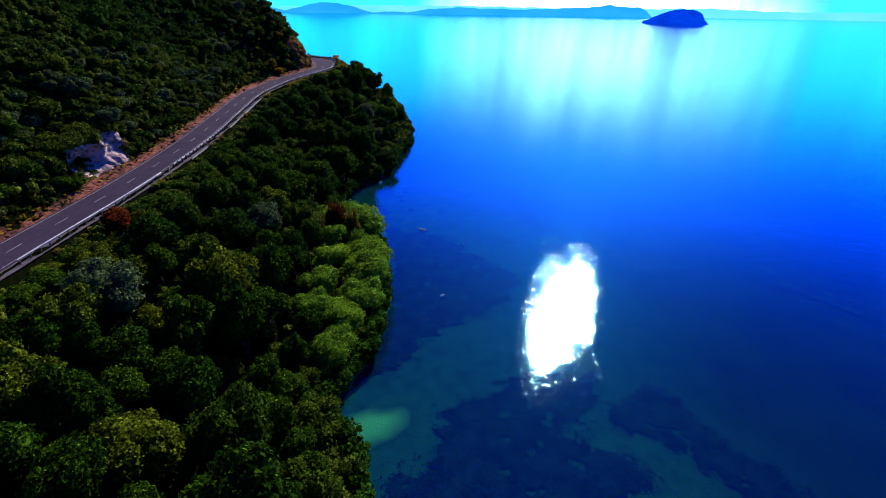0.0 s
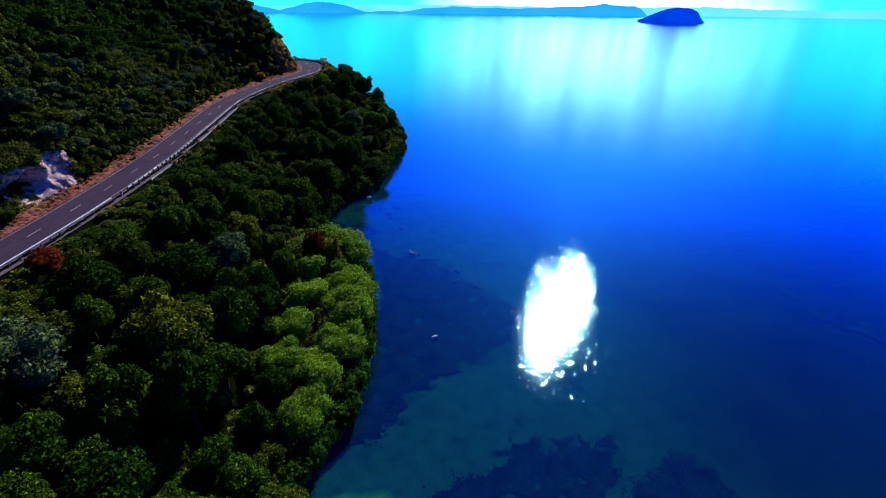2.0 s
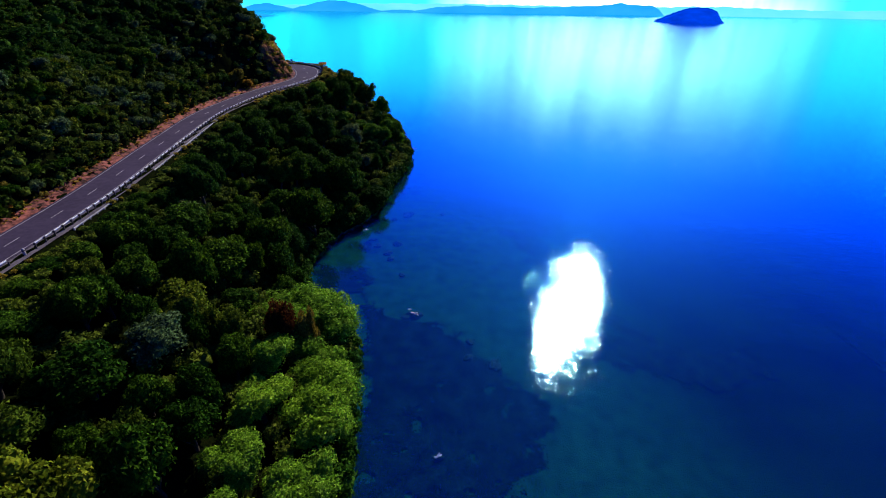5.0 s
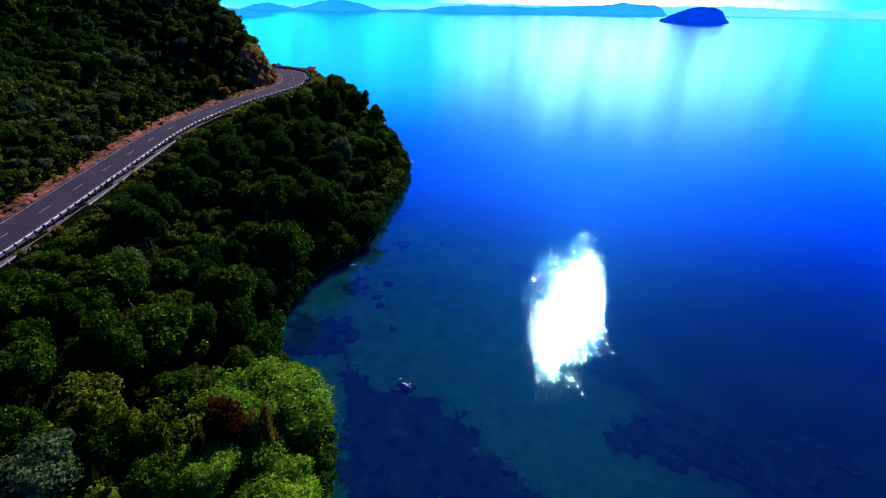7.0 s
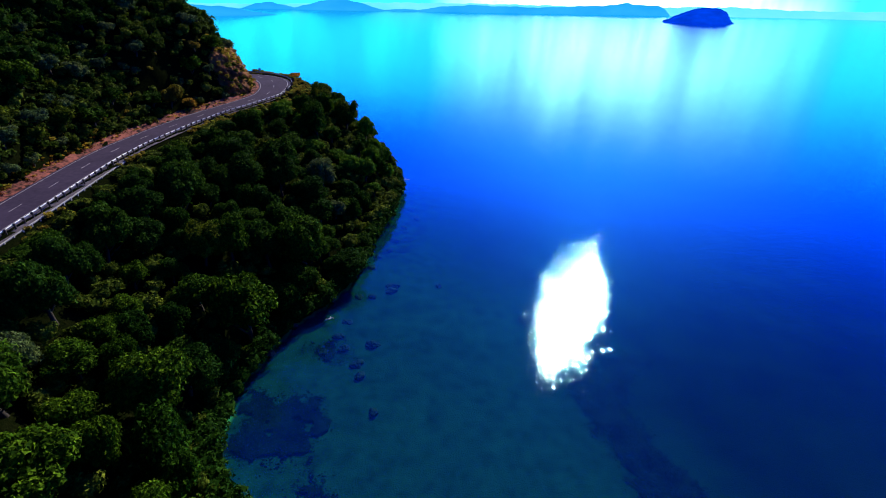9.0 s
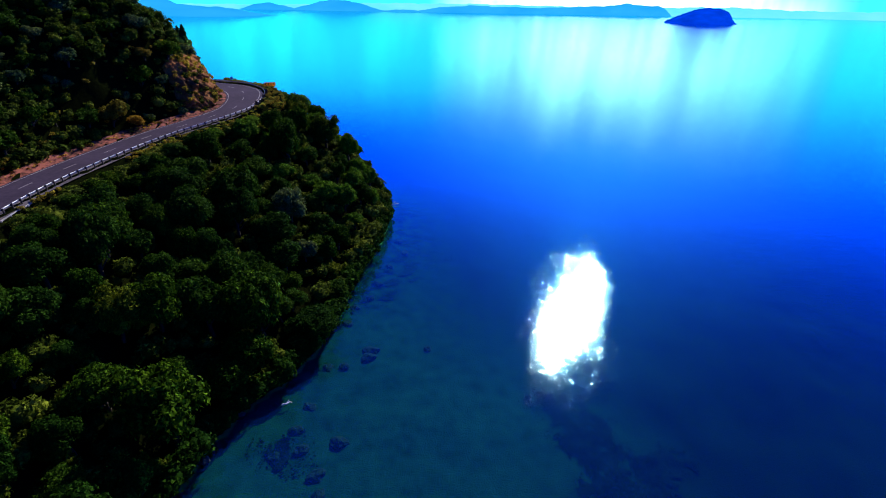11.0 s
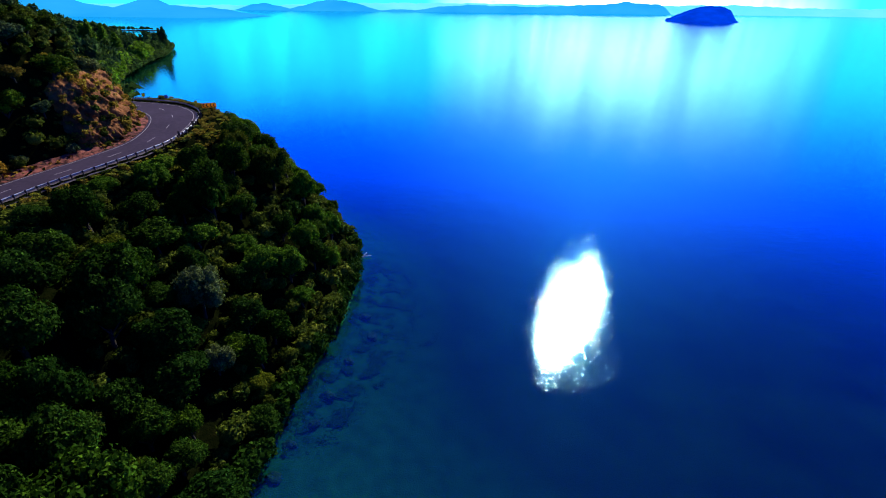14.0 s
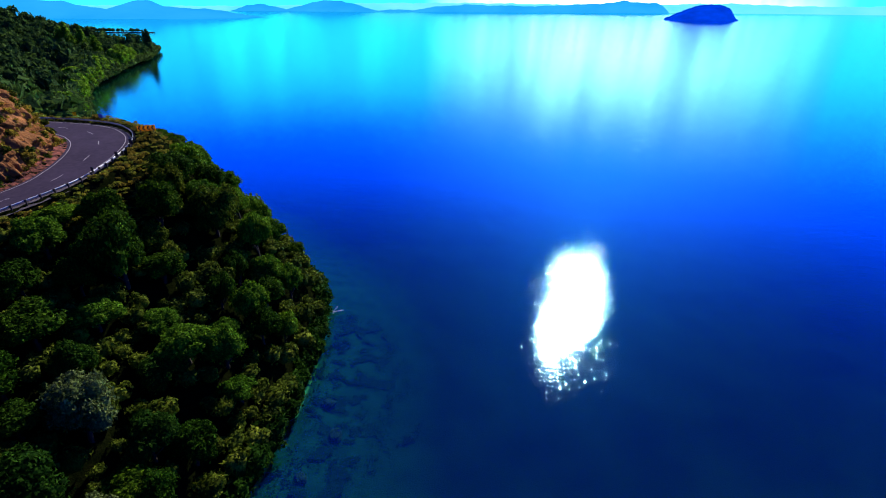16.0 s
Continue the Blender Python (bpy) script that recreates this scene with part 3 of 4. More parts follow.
def leaves_on(rng, centres, radii, count, size, droop=0.0, low=-0.45):
    """Small leaf sprays all over a set of round lobes, thinned where lobes meet, as (n, 3, 3) corners."""
    centres, radii = np.asarray(centres), np.asarray(radii)
    tries = int(count * 2.6)
    pick = rng.choice(len(centres), tries, p=radii**2 / (radii**2).sum())
    d = rng.normal(size=(tries, 3))
    d /= np.linalg.norm(d, axis=1)[:, None]
    d[:, 2] = np.where(d[:, 2] < low, -d[:, 2], d[:, 2])
    at = centres[pick] + d * (radii[pick] * (0.84 + 0.5 * rng.uniform(0, 1, tries) ** 1.6))[:, None]
    depth = (np.linalg.norm(at[:, None] - centres[None], axis=2) / radii[None]).min(1)
    keep = np.flatnonzero(depth > 0.83)[:count]
    at, d = at[keep], d[keep]
    n = d + 0.5 * rng.normal(size=d.shape)
    n /= np.linalg.norm(n, axis=1)[:, None]
    t = rng.normal(size=d.shape) + np.array([0, 0, -droop])
    t -= (t * n).sum(1)[:, None] * n
    t /= np.linalg.norm(t, axis=1)[:, None] + 1e-9
    b = np.cross(n, t)
    s = size * rng.uniform(0.55, 1.4, len(at))[:, None]
    w = 0.42 if not droop else 0.3
    length = s * (1 + 0.6 * droop)
    return np.stack([at + t * length * 0.65 - n * s * 0.1, at - t * length * 0.4 + b * s * w, at - t * length * 0.35 - b * s * w * rng.uniform(0.6, 1.2, (len(at), 1))], 1)


def crown_arrays(seed, lobes=15, count=1300, size=0.2, flat=0.8, droop=0.0, core=True, spread=0.62, lobe=(0.3, 0.5), knobs=0):
    """A crown about 1 m in radius round (0, 0, 1.25): leaf sprays on lobes and the knobs on them, with a dense inside."""
    rng = np.random.default_rng(seed)
    a, h = rng.uniform(0, 2 * np.pi, lobes), rng.uniform(-0.55, 1, lobes)
    r = spread * np.sqrt(np.clip(1.05 - h**2 * 0.8, 0.1, 1)) * rng.uniform(0.75, 1.15, lobes)
    c = np.c_[r * np.cos(a), r * np.sin(a), 1.25 + h * spread * flat]
    radii = rng.uniform(*lobe, lobes)
    c, radii = np.vstack([c, [(0, 0, 1.2)]]), np.r_[radii, 0.55]
    cores = [(BALL_V * rr * 0.86 + cc) for cc, rr in zip(c, radii)] if core else []
    if knobs:
        d = rng.normal(size=(len(c) * knobs, 3))
        d /= np.linalg.norm(d, axis=1)[:, None]
        d[:, 2] = np.where(d[:, 2] < -0.25, -d[:, 2], d[:, 2])
        c2 = np.repeat(c, knobs, 0) + d * 0.86 * np.repeat(radii, knobs)[:, None]
        c, radii = np.vstack([c, c2]), np.r_[radii, np.repeat(radii, knobs) * rng.uniform(0.18, 0.55, len(c2))]
    return leaves_on(rng, c, radii, count, size, droop), cores


def crown_mesh(name, leaves, cores, material):
    n = len(leaves)
    v = [leaves.reshape(-1, 3)]
    tris, base = [np.arange(3 * n).reshape(-1, 3)], 3 * n
    for c in cores:
        v.append(c)
        tris.append(BALL_F + base)
        base += len(c)
    return raw_mesh(name, np.vstack(v), tris=np.vstack(tris), material=material)


def tube(points, radii, sides=7):
    """A tapering tube along points, as points and quads."""
    v, q = [], []
    for k, (p, r) in enumerate(zip(points, radii)):
        for s in range(sides):
            a = 2 * math.pi * s / sides
            v.append((p[0] + r * math.cos(a), p[1] + r * math.sin(a), p[2]))
            if k:
                q.append(((k - 1) * sides + s, (k - 1) * sides + (s + 1) % sides, k * sides + (s + 1) % sides, k * sides + s))
    return np.array(v), np.array(q)


def trunk_mesh(seed, top=1.2, thick=0.09):
    rng = np.random.default_rng(seed)
    v, q = tube([(0, 0, -0.35), (0.02, 0.01, 0.3), (0.0, 0.04, 0.7), (0.03, 0.0, top)], [thick * 1.5, thick, thick * 0.8, thick * 0.4])
    for _ in range(5):
        a, z = rng.uniform(0, 6.28), rng.uniform(0.4, 0.9)
        e = np.array([math.cos(a), math.sin(a)]) * rng.uniform(0.4, 0.65)
        lv, lq = tube([(0, 0, z), (*e * 0.5, z + 0.25), (*e, z + 0.5)], [thick * 0.5, thick * 0.35, thick * 0.12], 5)
        q = np.vstack([q, lq + len(v)])
        v = np.vstack([v, lv])
    return raw_mesh("trunk", v, q, material=BARK, smooth=True)


TRUNKS = [trunk_mesh(40 + k) for k in range(3)]


def plant(name, label, category, group, crown, trunk):
    ob = tagged(new(name), label, category, group)
    part("trunk", trunk, ob)
    part("crown", crown, ob)
    return ob


def scatter(rng, count, box, radius, good, fixed=None, pack=0.72):
    """Places in plan with radii, kept apart by their radii. good(p, r) says which may stay."""
    p = np.c_[rng.uniform(box[0], box[1], count), rng.uniform(box[2], box[3], count)]
    r = radius(rng, p)
    ok = good(p, r)
    p, r = p[ok], r[ok]
    kept_p, kept_r = (list(fixed[0]), list(fixed[1])) if fixed is not None else ([], [])
    first = len(kept_p)
    cells = {}
    for n, (a, b) in enumerate(zip(kept_p, kept_r)):
        cells.setdefault((int(a[0] // 8), int(a[1] // 8)), []).append(n)
    for a, b in zip(p, r):
        cx, cy = int(a[0] // 8), int(a[1] // 8)
        close = [n for dx in (-1, 0, 1) for dy in (-1, 0, 1) for n in cells.get((cx + dx, cy + dy), ())]
        if all(math.hypot(a[0] - kept_p[n][0], a[1] - kept_p[n][1]) > pack * (b + kept_r[n]) for n in close):
            cells.setdefault((cx, cy), []).append(len(kept_p))
            kept_p.append(a)
            kept_r.append(b)
    return np.array(kept_p[first:]).reshape(-1, 2), np.array(kept_r[first:])


def put_plants(kinds, places, radii, rng, choose, sink=0.25, tall=(0.8, 1.35), cap=None):
    """A plant at each place; the first of each kind is the prototype itself, the others are copies."""
    z = ground_height(places)
    for n, ((x, y), h, r) in enumerate(zip(places, z, radii)):
        k = choose(rng, x, y, h)
        s = r * rng.uniform(*tall)
        if cap is not None:
            s = min(s, max(0.45 * r, (cap[n] - h) / 2.0))
        m = Matrix.LocRotScale((x, y, max(h, 0.0) - sink * s), Euler((rng.uniform(-0.18, 0.18), rng.uniform(-0.18, 0.18), rng.uniform(0, 6.28))), (r * rng.uniform(0.85, 1.2), r, s))
        if kinds[k].get("placed"):
            copy_thing(kinds[k], m).matrix_basis = m
        else:
            kinds[k]["placed"] = 1
            kinds[k].matrix_basis = m


def merged(name, forms, places, radii, heights, rng, material, label, category, sink=0.2, tall=(0.8, 1.15), caps=None):
    """Many plants that nobody could count, as one mesh."""
    quads, tris_v = [], []
    for n, ((x, y), r, h) in enumerate(zip(places, radii, heights)):
        q, cores = forms[rng.integers(len(forms))]
        a, s = rng.uniform(0, 6.28), r * rng.uniform(*tall)
        if caps is not None:
            s = min(s, max(0.4 * r, (caps[n] - h) / 2.0))
        turn = np.array([[math.cos(a) * r, -math.sin(a) * r, 0], [math.sin(a) * r, math.cos(a) * r, 0], [0, 0, s]])
        at = np.array([x, y, max(h, 0.0) - sink * s])
        quads.append(q @ turn.T + at)
        tris_v += [c @ turn.T + at for c in cores]
    q = np.concatenate(quads)
    v = [q.reshape(-1, 3)] + ([np.vstack(tris_v)] if tris_v else [])
    tris = [np.arange(3 * len(q)).reshape(-1, 3)]
    if tris_v:
        base = 3 * len(q) + len(BALL_V) * np.arange(len(tris_v))
        tris.append((BALL_F[None] + base[:, None, None]).reshape(-1, 3))
    return tagged(new(name, raw_mesh(name, np.vstack(v), tris=np.vstack(tris), material=material)), label, category, kind="stuff")


# ---- trees between road and lake ----
rng = np.random.default_rng(11)
BROAD = [crown_arrays(100 + k, lobes=13 + 2 * k, count=3200, size=0.105, flat=0.7 + 0.1 * k, spread=0.66, lobe=(0.22, 0.46), knobs=6) for k in range(5)]
BUSHY = [crown_arrays(150 + k, lobes=9, count=1000, size=0.15, flat=0.7, spread=0.62, lobe=(0.26, 0.48), knobs=4) for k in range(4)]
WILLOWY = [crown_arrays(200 + k, lobes=16, count=4200, size=0.085, flat=0.95, droop=0.25, spread=0.66, lobe=(0.24, 0.44), knobs=6) for k in range(2)]
BIG_WILLOW = crown_arrays(210, lobes=34, count=12000, size=0.05, flat=0.8, droop=0.25, spread=0.76, lobe=(0.18, 0.32), knobs=6)
SMALL = [crown_arrays(300 + k, lobes=7, count=190, size=0.27, flat=0.75, core=False, lobe=(0.3, 0.5)) for k in range(4)]
SMALL = [(q, [BALL_V * np.array([0.8, 0.8, 0.66]) + np.array([0, 0, 1.2])]) for q, _ in SMALL]

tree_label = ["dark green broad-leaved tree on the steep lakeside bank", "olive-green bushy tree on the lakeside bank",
              "grey-green bushy tree on the lakeside bank", "tree on the lakeside bank, its leaves darkened in place of shade", "green tree on the point of the bank, its leaves brightened as if sunlit"]
trees = []
for k, (form, leaf, label) in enumerate([(BROAD[0], LEAF_GREEN, 0), (BROAD[1], LEAF_GREEN, 0), (BROAD[2], LEAF_GREEN, 0), (BROAD[3], LEAF_OLIVE, 1), (BROAD[4], LEAF_GREY, 2), (BROAD[1], LEAF_SHADED, 3), (BROAD[0], LEAF_LIT, 4)]):
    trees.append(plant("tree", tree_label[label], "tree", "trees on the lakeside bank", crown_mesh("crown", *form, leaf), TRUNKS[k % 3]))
willows = [plant("willow_tree", "large bright green willow hanging over the lake shore", "willow", "willows on the shore", crown_mesh("crown", *w, LEAF_WILLOW), TRUNKS[k])
           for k, w in enumerate(WILLOWY)]
willows.append(plant("willow_tree", "very large bright green willow dome on the shore", "willow", "willows on the shore", crown_mesh("crown", *BIG_WILLOW, LEAF_WILLOW), TRUNKS[2]))
rust_tree = plant("tree", "small tree with rust-red dying leaves among the willows", "tree", "", crown_mesh("crown", *BROAD[2], LEAF_RUST), TRUNKS[1])

WILLOW_AT = np.array([(-26.0, 96.0), (-19.2, 85.5), (-18.5, 81), (-18, 73.5), (-17.5, 65.5), (-19, 58), (-27, 84), (-25.5, 75), (-25, 66.5), (-18.5, 50.5), (-25, 58.5)])
WILLOW_R = np.array([9.0, 4.3, 5.3, 5.1, 4.7, 4.0, 4.3, 4.3, 4.0, 3.6, 3.4])
put_plants(willows[:2], WILLOW_AT[1:], WILLOW_R[1:], rng, lambda g, x, y, h: int(g.integers(2)), sink=0.1, tall=(0.66, 0.78))
willows[2].matrix_basis = Matrix.LocRotScale((*WILLOW_AT[0], -0.5), Euler((0, 0, 0.7)), (9.4, 9.0, 5.7))
yellow_willow = plant("willow_tree", "small rounded yellow-green willow above the shore", "willow", "willows on the shore", crown_mesh("crown", *WILLOWY[1], LEAF_OLIVE), TRUNKS[0])
yellow_willow.matrix_basis = Matrix.LocRotScale((-38.0, 134.5, 0.0), Euler((0, 0, 1.0)), (2.6, 2.6, 2.6))
RUST_AT = np.array([(-27.3, 90.2), (-23.2, 90.0), (-58.6, 61.2)])
RUST_R = np.array([2.4, 1.7, 2.6])
rust_tree.matrix_basis = Matrix.LocRotScale((*RUST_AT[0], 0.5), Euler((0.05, 0, 0.4)), (2.6, 2.4, 6.4))
ochre_tree = plant("tree", "small tree with ochre dying leaves among the willows", "tree", "", crown_mesh("crown", *BROAD[3], LEAF_DRY), TRUNKS[0])
ochre_tree.matrix_basis = Matrix.LocRotScale((*RUST_AT[1], 0.5), Euler((0, 0.05, 2.0)), (1.8, 1.7, 6.0))
copy_thing(rust_tree, Matrix.Translation((*RUST_AT[2], float(ground_height(RUST_AT[2:])[0])))).scale = (2.6, 2.6, 2.4)


def roof_of(p):
    """How high plants may reach so that the road stays in sight from the lake."""
    land, shore, d, i = survey(p)
    v = -d - ROAD[i, 3] - 1.6
    return ROAD[i, 2] + np.where(v > 0, 0.33 * v - 1.1, 99)


def below_road(p, r):
    land, shore, d, i = survey(p)
    return land & (shore > 0.5) & (d < -ROAD[i, 3] - 2.2 - 0.75 * r - 2.0 * (p[:, 1] > 196) - 3.5 * (p[:, 1] > 218)) & (p[:, 1] > -20) & (p[:, 1] < 275)


def bank_radius(g, p):
    land, shore, d, i = survey(p)
    v = np.maximum(-d - ROAD[i, 3] - 1.6, 0)
    big = 2.1 + 3.0 * g.uniform(0, 1, len(p)) ** 1.4
    big = np.where(p[:, 1] > 190, np.minimum(big * 0.95, 1.9 + 0.11 * shore), big)
    return np.clip(big, 1.2, 1.4 + 0.22 * v)


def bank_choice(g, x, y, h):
    # darker leaves imitate the shade over this stretch of bank
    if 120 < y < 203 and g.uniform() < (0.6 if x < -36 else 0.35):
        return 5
    # mostly brightened leaves here, imitating sun on the point
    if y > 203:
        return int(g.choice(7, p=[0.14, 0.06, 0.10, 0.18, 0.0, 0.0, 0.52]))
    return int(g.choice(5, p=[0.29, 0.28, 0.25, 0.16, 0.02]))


fixed = (list(WILLOW_AT) + list(RUST_AT) + [np.array([-38.0, 134.5])], list(WILLOW_R) + list(RUST_R) + [2.4])
tp, tr = scatter(rng, 9000, (-100, 0, -20, 275), bank_radius, below_road, fixed)
order = np.argsort(-tr)
tp, tr = tp[order], tr[order]
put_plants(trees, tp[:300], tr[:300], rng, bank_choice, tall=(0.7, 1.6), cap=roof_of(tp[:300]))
rest_p, rest_r = tp[300:], tr[300:]
fill_p, fill_r = scatter(rng, 9000, (-100, 0, -20, 275), lambda g, p: np.minimum(bank_radius(g, p), g.uniform(1.0, 1.8, len(p))), below_road, (list(tp) + fixed[0], list(tr) + fixed[1]), 0.5)
p_, r_ = np.vstack([rest_p, fill_p]), np.r_[rest_r, fill_r]
merged("bank_undergrowth", SMALL, p_, r_, ground_height(p_), rng, SCRUB_OLIVE, "dense low undergrowth between the trees of the bank", "undergrowth", caps=roof_of(p_))

edge = SHORE_LINE[(SHORE_LINE[:, 1] > 15) & (SHORE_LINE[:, 1] < 262)]
sp_ = np.repeat(edge, 3, 0) + rng.uniform(-1, 1, (3 * len(edge), 2)) * np.array([0.9, 1.2]) + np.array([-0.3, 0])
sr_ = rng.uniform(1.2, 2.3, len(sp_))
# beyond this y the shade along the shore is put into darker leaves
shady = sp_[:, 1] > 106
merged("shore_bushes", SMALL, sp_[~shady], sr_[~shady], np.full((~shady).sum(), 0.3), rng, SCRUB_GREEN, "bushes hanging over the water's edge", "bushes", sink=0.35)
merged("shady_bushes", SMALL, sp_[shady], sr_[shady], np.full(shady.sum(), 0.3), rng, LEAF_SHADED, "bushes hanging over the water's edge, leaves darkened as if in shade", "bushes", sink=0.35)

# ---- scrub above the road ----
SCAR = (-78.0, 86.5)


def above_road(p, r):
    land, shore, d, i = survey(p)
    kind = ROAD[i, 4]
    u = d - ROAD[i, 3] - 0.6
    bare = (kind > 0.5) & (u < 8.0) & (p[:, 1] > 222)
    near_scar = (np.abs(p[:, 1] - SCAR[1]) < 9.0) & (u < 6.2)
    seen = (-p[:, 0] < 1.45 * (p[:, 1] + 17) + 10) & (u < 0.95 * (66 - ROAD[i, 2]))
    return land & seen & (u > 1.5 + 0.6 * r) & (u < 50) & ~bare & ~near_scar & (kind < 1.7)


shrub_kinds = []
for k, (form, leaf, label) in enumerate([(BUSHY[0], LEAF_GREEN, "dark green bush on the steep hillside above the road"), (BUSHY[1], LEAF_OLIVE, "olive bush on the steep hillside above the road"),
                                         (BUSHY[2], LEAF_GREY, "grey-green bush on the steep hillside above the road"), (BUSHY[3], LEAF_DRY, "dry ochre bush on the rocky hillside above the road"),
                                         (BUSHY[0], LEAF_SHADED, "very dark bush high on the hillside above the road")]):
    shrub_kinds.append(plant("bush", label, "bush", "bushes on the hillside", crown_mesh("crown", *form, leaf), TRUNKS[k % 3]))


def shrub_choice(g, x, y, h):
    # upper slope: most bushes take darkened leaves to imitate its shade
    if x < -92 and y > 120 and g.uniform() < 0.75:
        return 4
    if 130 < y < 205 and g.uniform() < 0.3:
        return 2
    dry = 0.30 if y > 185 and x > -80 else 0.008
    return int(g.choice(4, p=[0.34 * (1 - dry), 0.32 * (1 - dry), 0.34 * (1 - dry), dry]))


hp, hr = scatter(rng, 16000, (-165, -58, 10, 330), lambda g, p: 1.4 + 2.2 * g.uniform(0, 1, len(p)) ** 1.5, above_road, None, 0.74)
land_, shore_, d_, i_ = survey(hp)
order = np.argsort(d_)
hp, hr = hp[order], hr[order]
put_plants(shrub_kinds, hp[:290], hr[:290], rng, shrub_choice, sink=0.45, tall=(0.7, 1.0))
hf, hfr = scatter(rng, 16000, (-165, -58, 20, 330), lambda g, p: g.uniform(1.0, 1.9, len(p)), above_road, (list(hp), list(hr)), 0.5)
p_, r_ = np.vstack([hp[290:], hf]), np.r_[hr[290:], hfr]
# scrub of the upper slope has its shade in the leaf colour
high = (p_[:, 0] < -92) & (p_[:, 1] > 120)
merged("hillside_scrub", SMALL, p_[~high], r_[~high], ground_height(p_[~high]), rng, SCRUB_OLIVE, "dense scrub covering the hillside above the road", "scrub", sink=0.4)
merged("high_scrub", SMALL, p_[high], r_[high], ground_height(p_[high]), rng, LEAF_SHADED, "scrub high on the hillside, leaves darkened as if in shade", "scrub", sink=0.4)

def low_cover(p, r):
    land, shore, d, i = survey(p)
    u = d - ROAD[i, 3] - 0.6
    return land & (u > 1.8) & (u < 38) & (ROAD[i, 4] < 0.5) & ~((np.abs(p[:, 1] - SCAR[1]) < 9.0) & (u < 5))


LOW = [(crown_arrays(450 + k, lobes=5, count=56, size=0.6, flat=0.5, core=False)[0], []) for k in range(3)]
lp, lr = scatter(rng, 15000, (-118, -62, 30, 205), lambda g, p: g.uniform(0.9, 1.6, len(p)), low_cover, None, 0.58)
merged("low_scrub", LOW, lp, lr, ground_height(lp), rng, SCRUB_OLIVE, "low scrub covering the bank above the road", "scrub", sink=0.7, tall=(0.7, 1.1))

# tufts of dry grass and brown scrub at the foot of the bank and on the outer edge
def dry_zone(p, r):
    land, shore, d, i = survey(p)
    u, v = d - ROAD[i, 3] - 0.6, -d - ROAD[i, 3] - 1.6
    foot = (u > 1.6) & (u < 5.5) & (np.sin(p[:, 1] * 0.31) + np.sin(p[:, 1] * 0.113) > -0.3)
    rim = (v > 0.3) & (v < 3.5 + 4.0 * (p[:, 1] > 195)) & (np.sin(p[:, 1] * 0.23 + 1) + 1.4 * (p[:, 1] > 195) > 0.2)
    rocky = (ROAD[i, 4] > 0.5) & (u > np.where(p[:, 1] > 222, 7, 1)) & (u < 15) & (np.sin(p[:, 0] * 2.1 + p[:, 1] * 1.3) > -0.2)
    return land & (foot | rim | rocky)


gp, gr = scatter(rng, 9000, (-112, -50, 30, 275), lambda g, p: g.uniform(0.35, 0.85, len(p)), dry_zone, None, 0.8)
TUFT = [(crown_arrays(400 + k, lobes=5, count=110, size=0.42, flat=0.5, core=False)[0], []) for k in range(3)]
merged("dry_grass", TUFT, gp, gr, ground_height(gp), rng, GRASS_DRY, "dry ochre grass and scrub beside the road", "dry grass", sink=0.75, tall=(0.7, 1.0))

def rim_zone(p, r):
    land, shore, d, i = survey(p)
    v = -d - ROAD[i, 3] - 1.6
    return land & (v > 0.2) & (v < 10.5) & (ROAD[i, 4] > 0.4) & ~((np.abs(p[:, 0] + 58.5) < 3.2) & (p[:, 1] > 248) & (p[:, 1] < 257))


for name, leaf, count, label in (("rim_grass", GRASS_RIM, 5600, "dry ochre grass on the rim outside the bend"), ("rim_scrub", SCRUB_OLIVE, 1500, "low green scrub on the rim outside the bend")):
    gp, gr = scatter(rng, count, (-125, -45, 192, 285), lambda g, p: g.uniform(0.4, 1.0, len(p)), rim_zone, None, 0.52)
    merged(name, TUFT, gp, gr, ground_height(gp), rng, leaf, label, "grass", sink=0.85, tall=(0.32, 0.6))

def verge_zone(p, r):
    land, shore, d, i = survey(p)
    u = d - ROAD[i, 3] - 0.6
    return land & (u > 0.5) & (u < 2.8) & (ROAD[i, 4] < 1.4) & (np.sin(p[:, 1] * 0.7) + np.sin(p[:, 1] * 0.27 + 2) > -0.9 - 0.5 * u)


THIN = [(crown_arrays(470 + k, lobes=4, count=26, size=0.6, flat=0.4, core=False)[0], []) for k in range(3)]
for name, leaf, label in (("verge_grass", GRASS_DRY, "tufts of dry grass on the verge"), ("verge_weeds", LEAF_RUST, "low rust-brown weeds on the verge")):
    gp, gr = scatter(rng, 16000, (-112, -60, 35, 262), lambda g, p: g.uniform(0.2, 0.55, len(p)), verge_zone, None, 1.0)
    merged(name, THIN, gp, gr, ground_height(gp), rng, leaf, label, "grass", sink=0.75, tall=(0.5, 1.0))

# ---- wooded bay beyond the bend ----
def bay_land(p, r):
    land, shore, d, i = survey(p)
    return land & (shore > 1) & (np.abs(d) > np.where(ROAD[i, 4] < 1.7, 5 + r * 0.5, 0)) & ((ROAD[i, 4] > 1.4)) & (shore < 260)


bp, br = scatter(rng, 9000, (-560, -85, 280, 900), lambda g, p: g.uniform(3.2, 7.6, len(p)), bay_land, None, 0.7)
FAR_FORM = [(crown_arrays(500 + k, lobes=9, count=80, size=0.5, flat=0.8, core=False)[0], [BALL_V * 0.7 + np.array([0, 0, 1.2])]) for k in range(3)]
merged("bay_woods", FAR_FORM, bp, br, ground_height(bp), rng, LEAF_FAR, "dark green woods on the far side of the bay", "woods", tall=(0.8, 1.5))

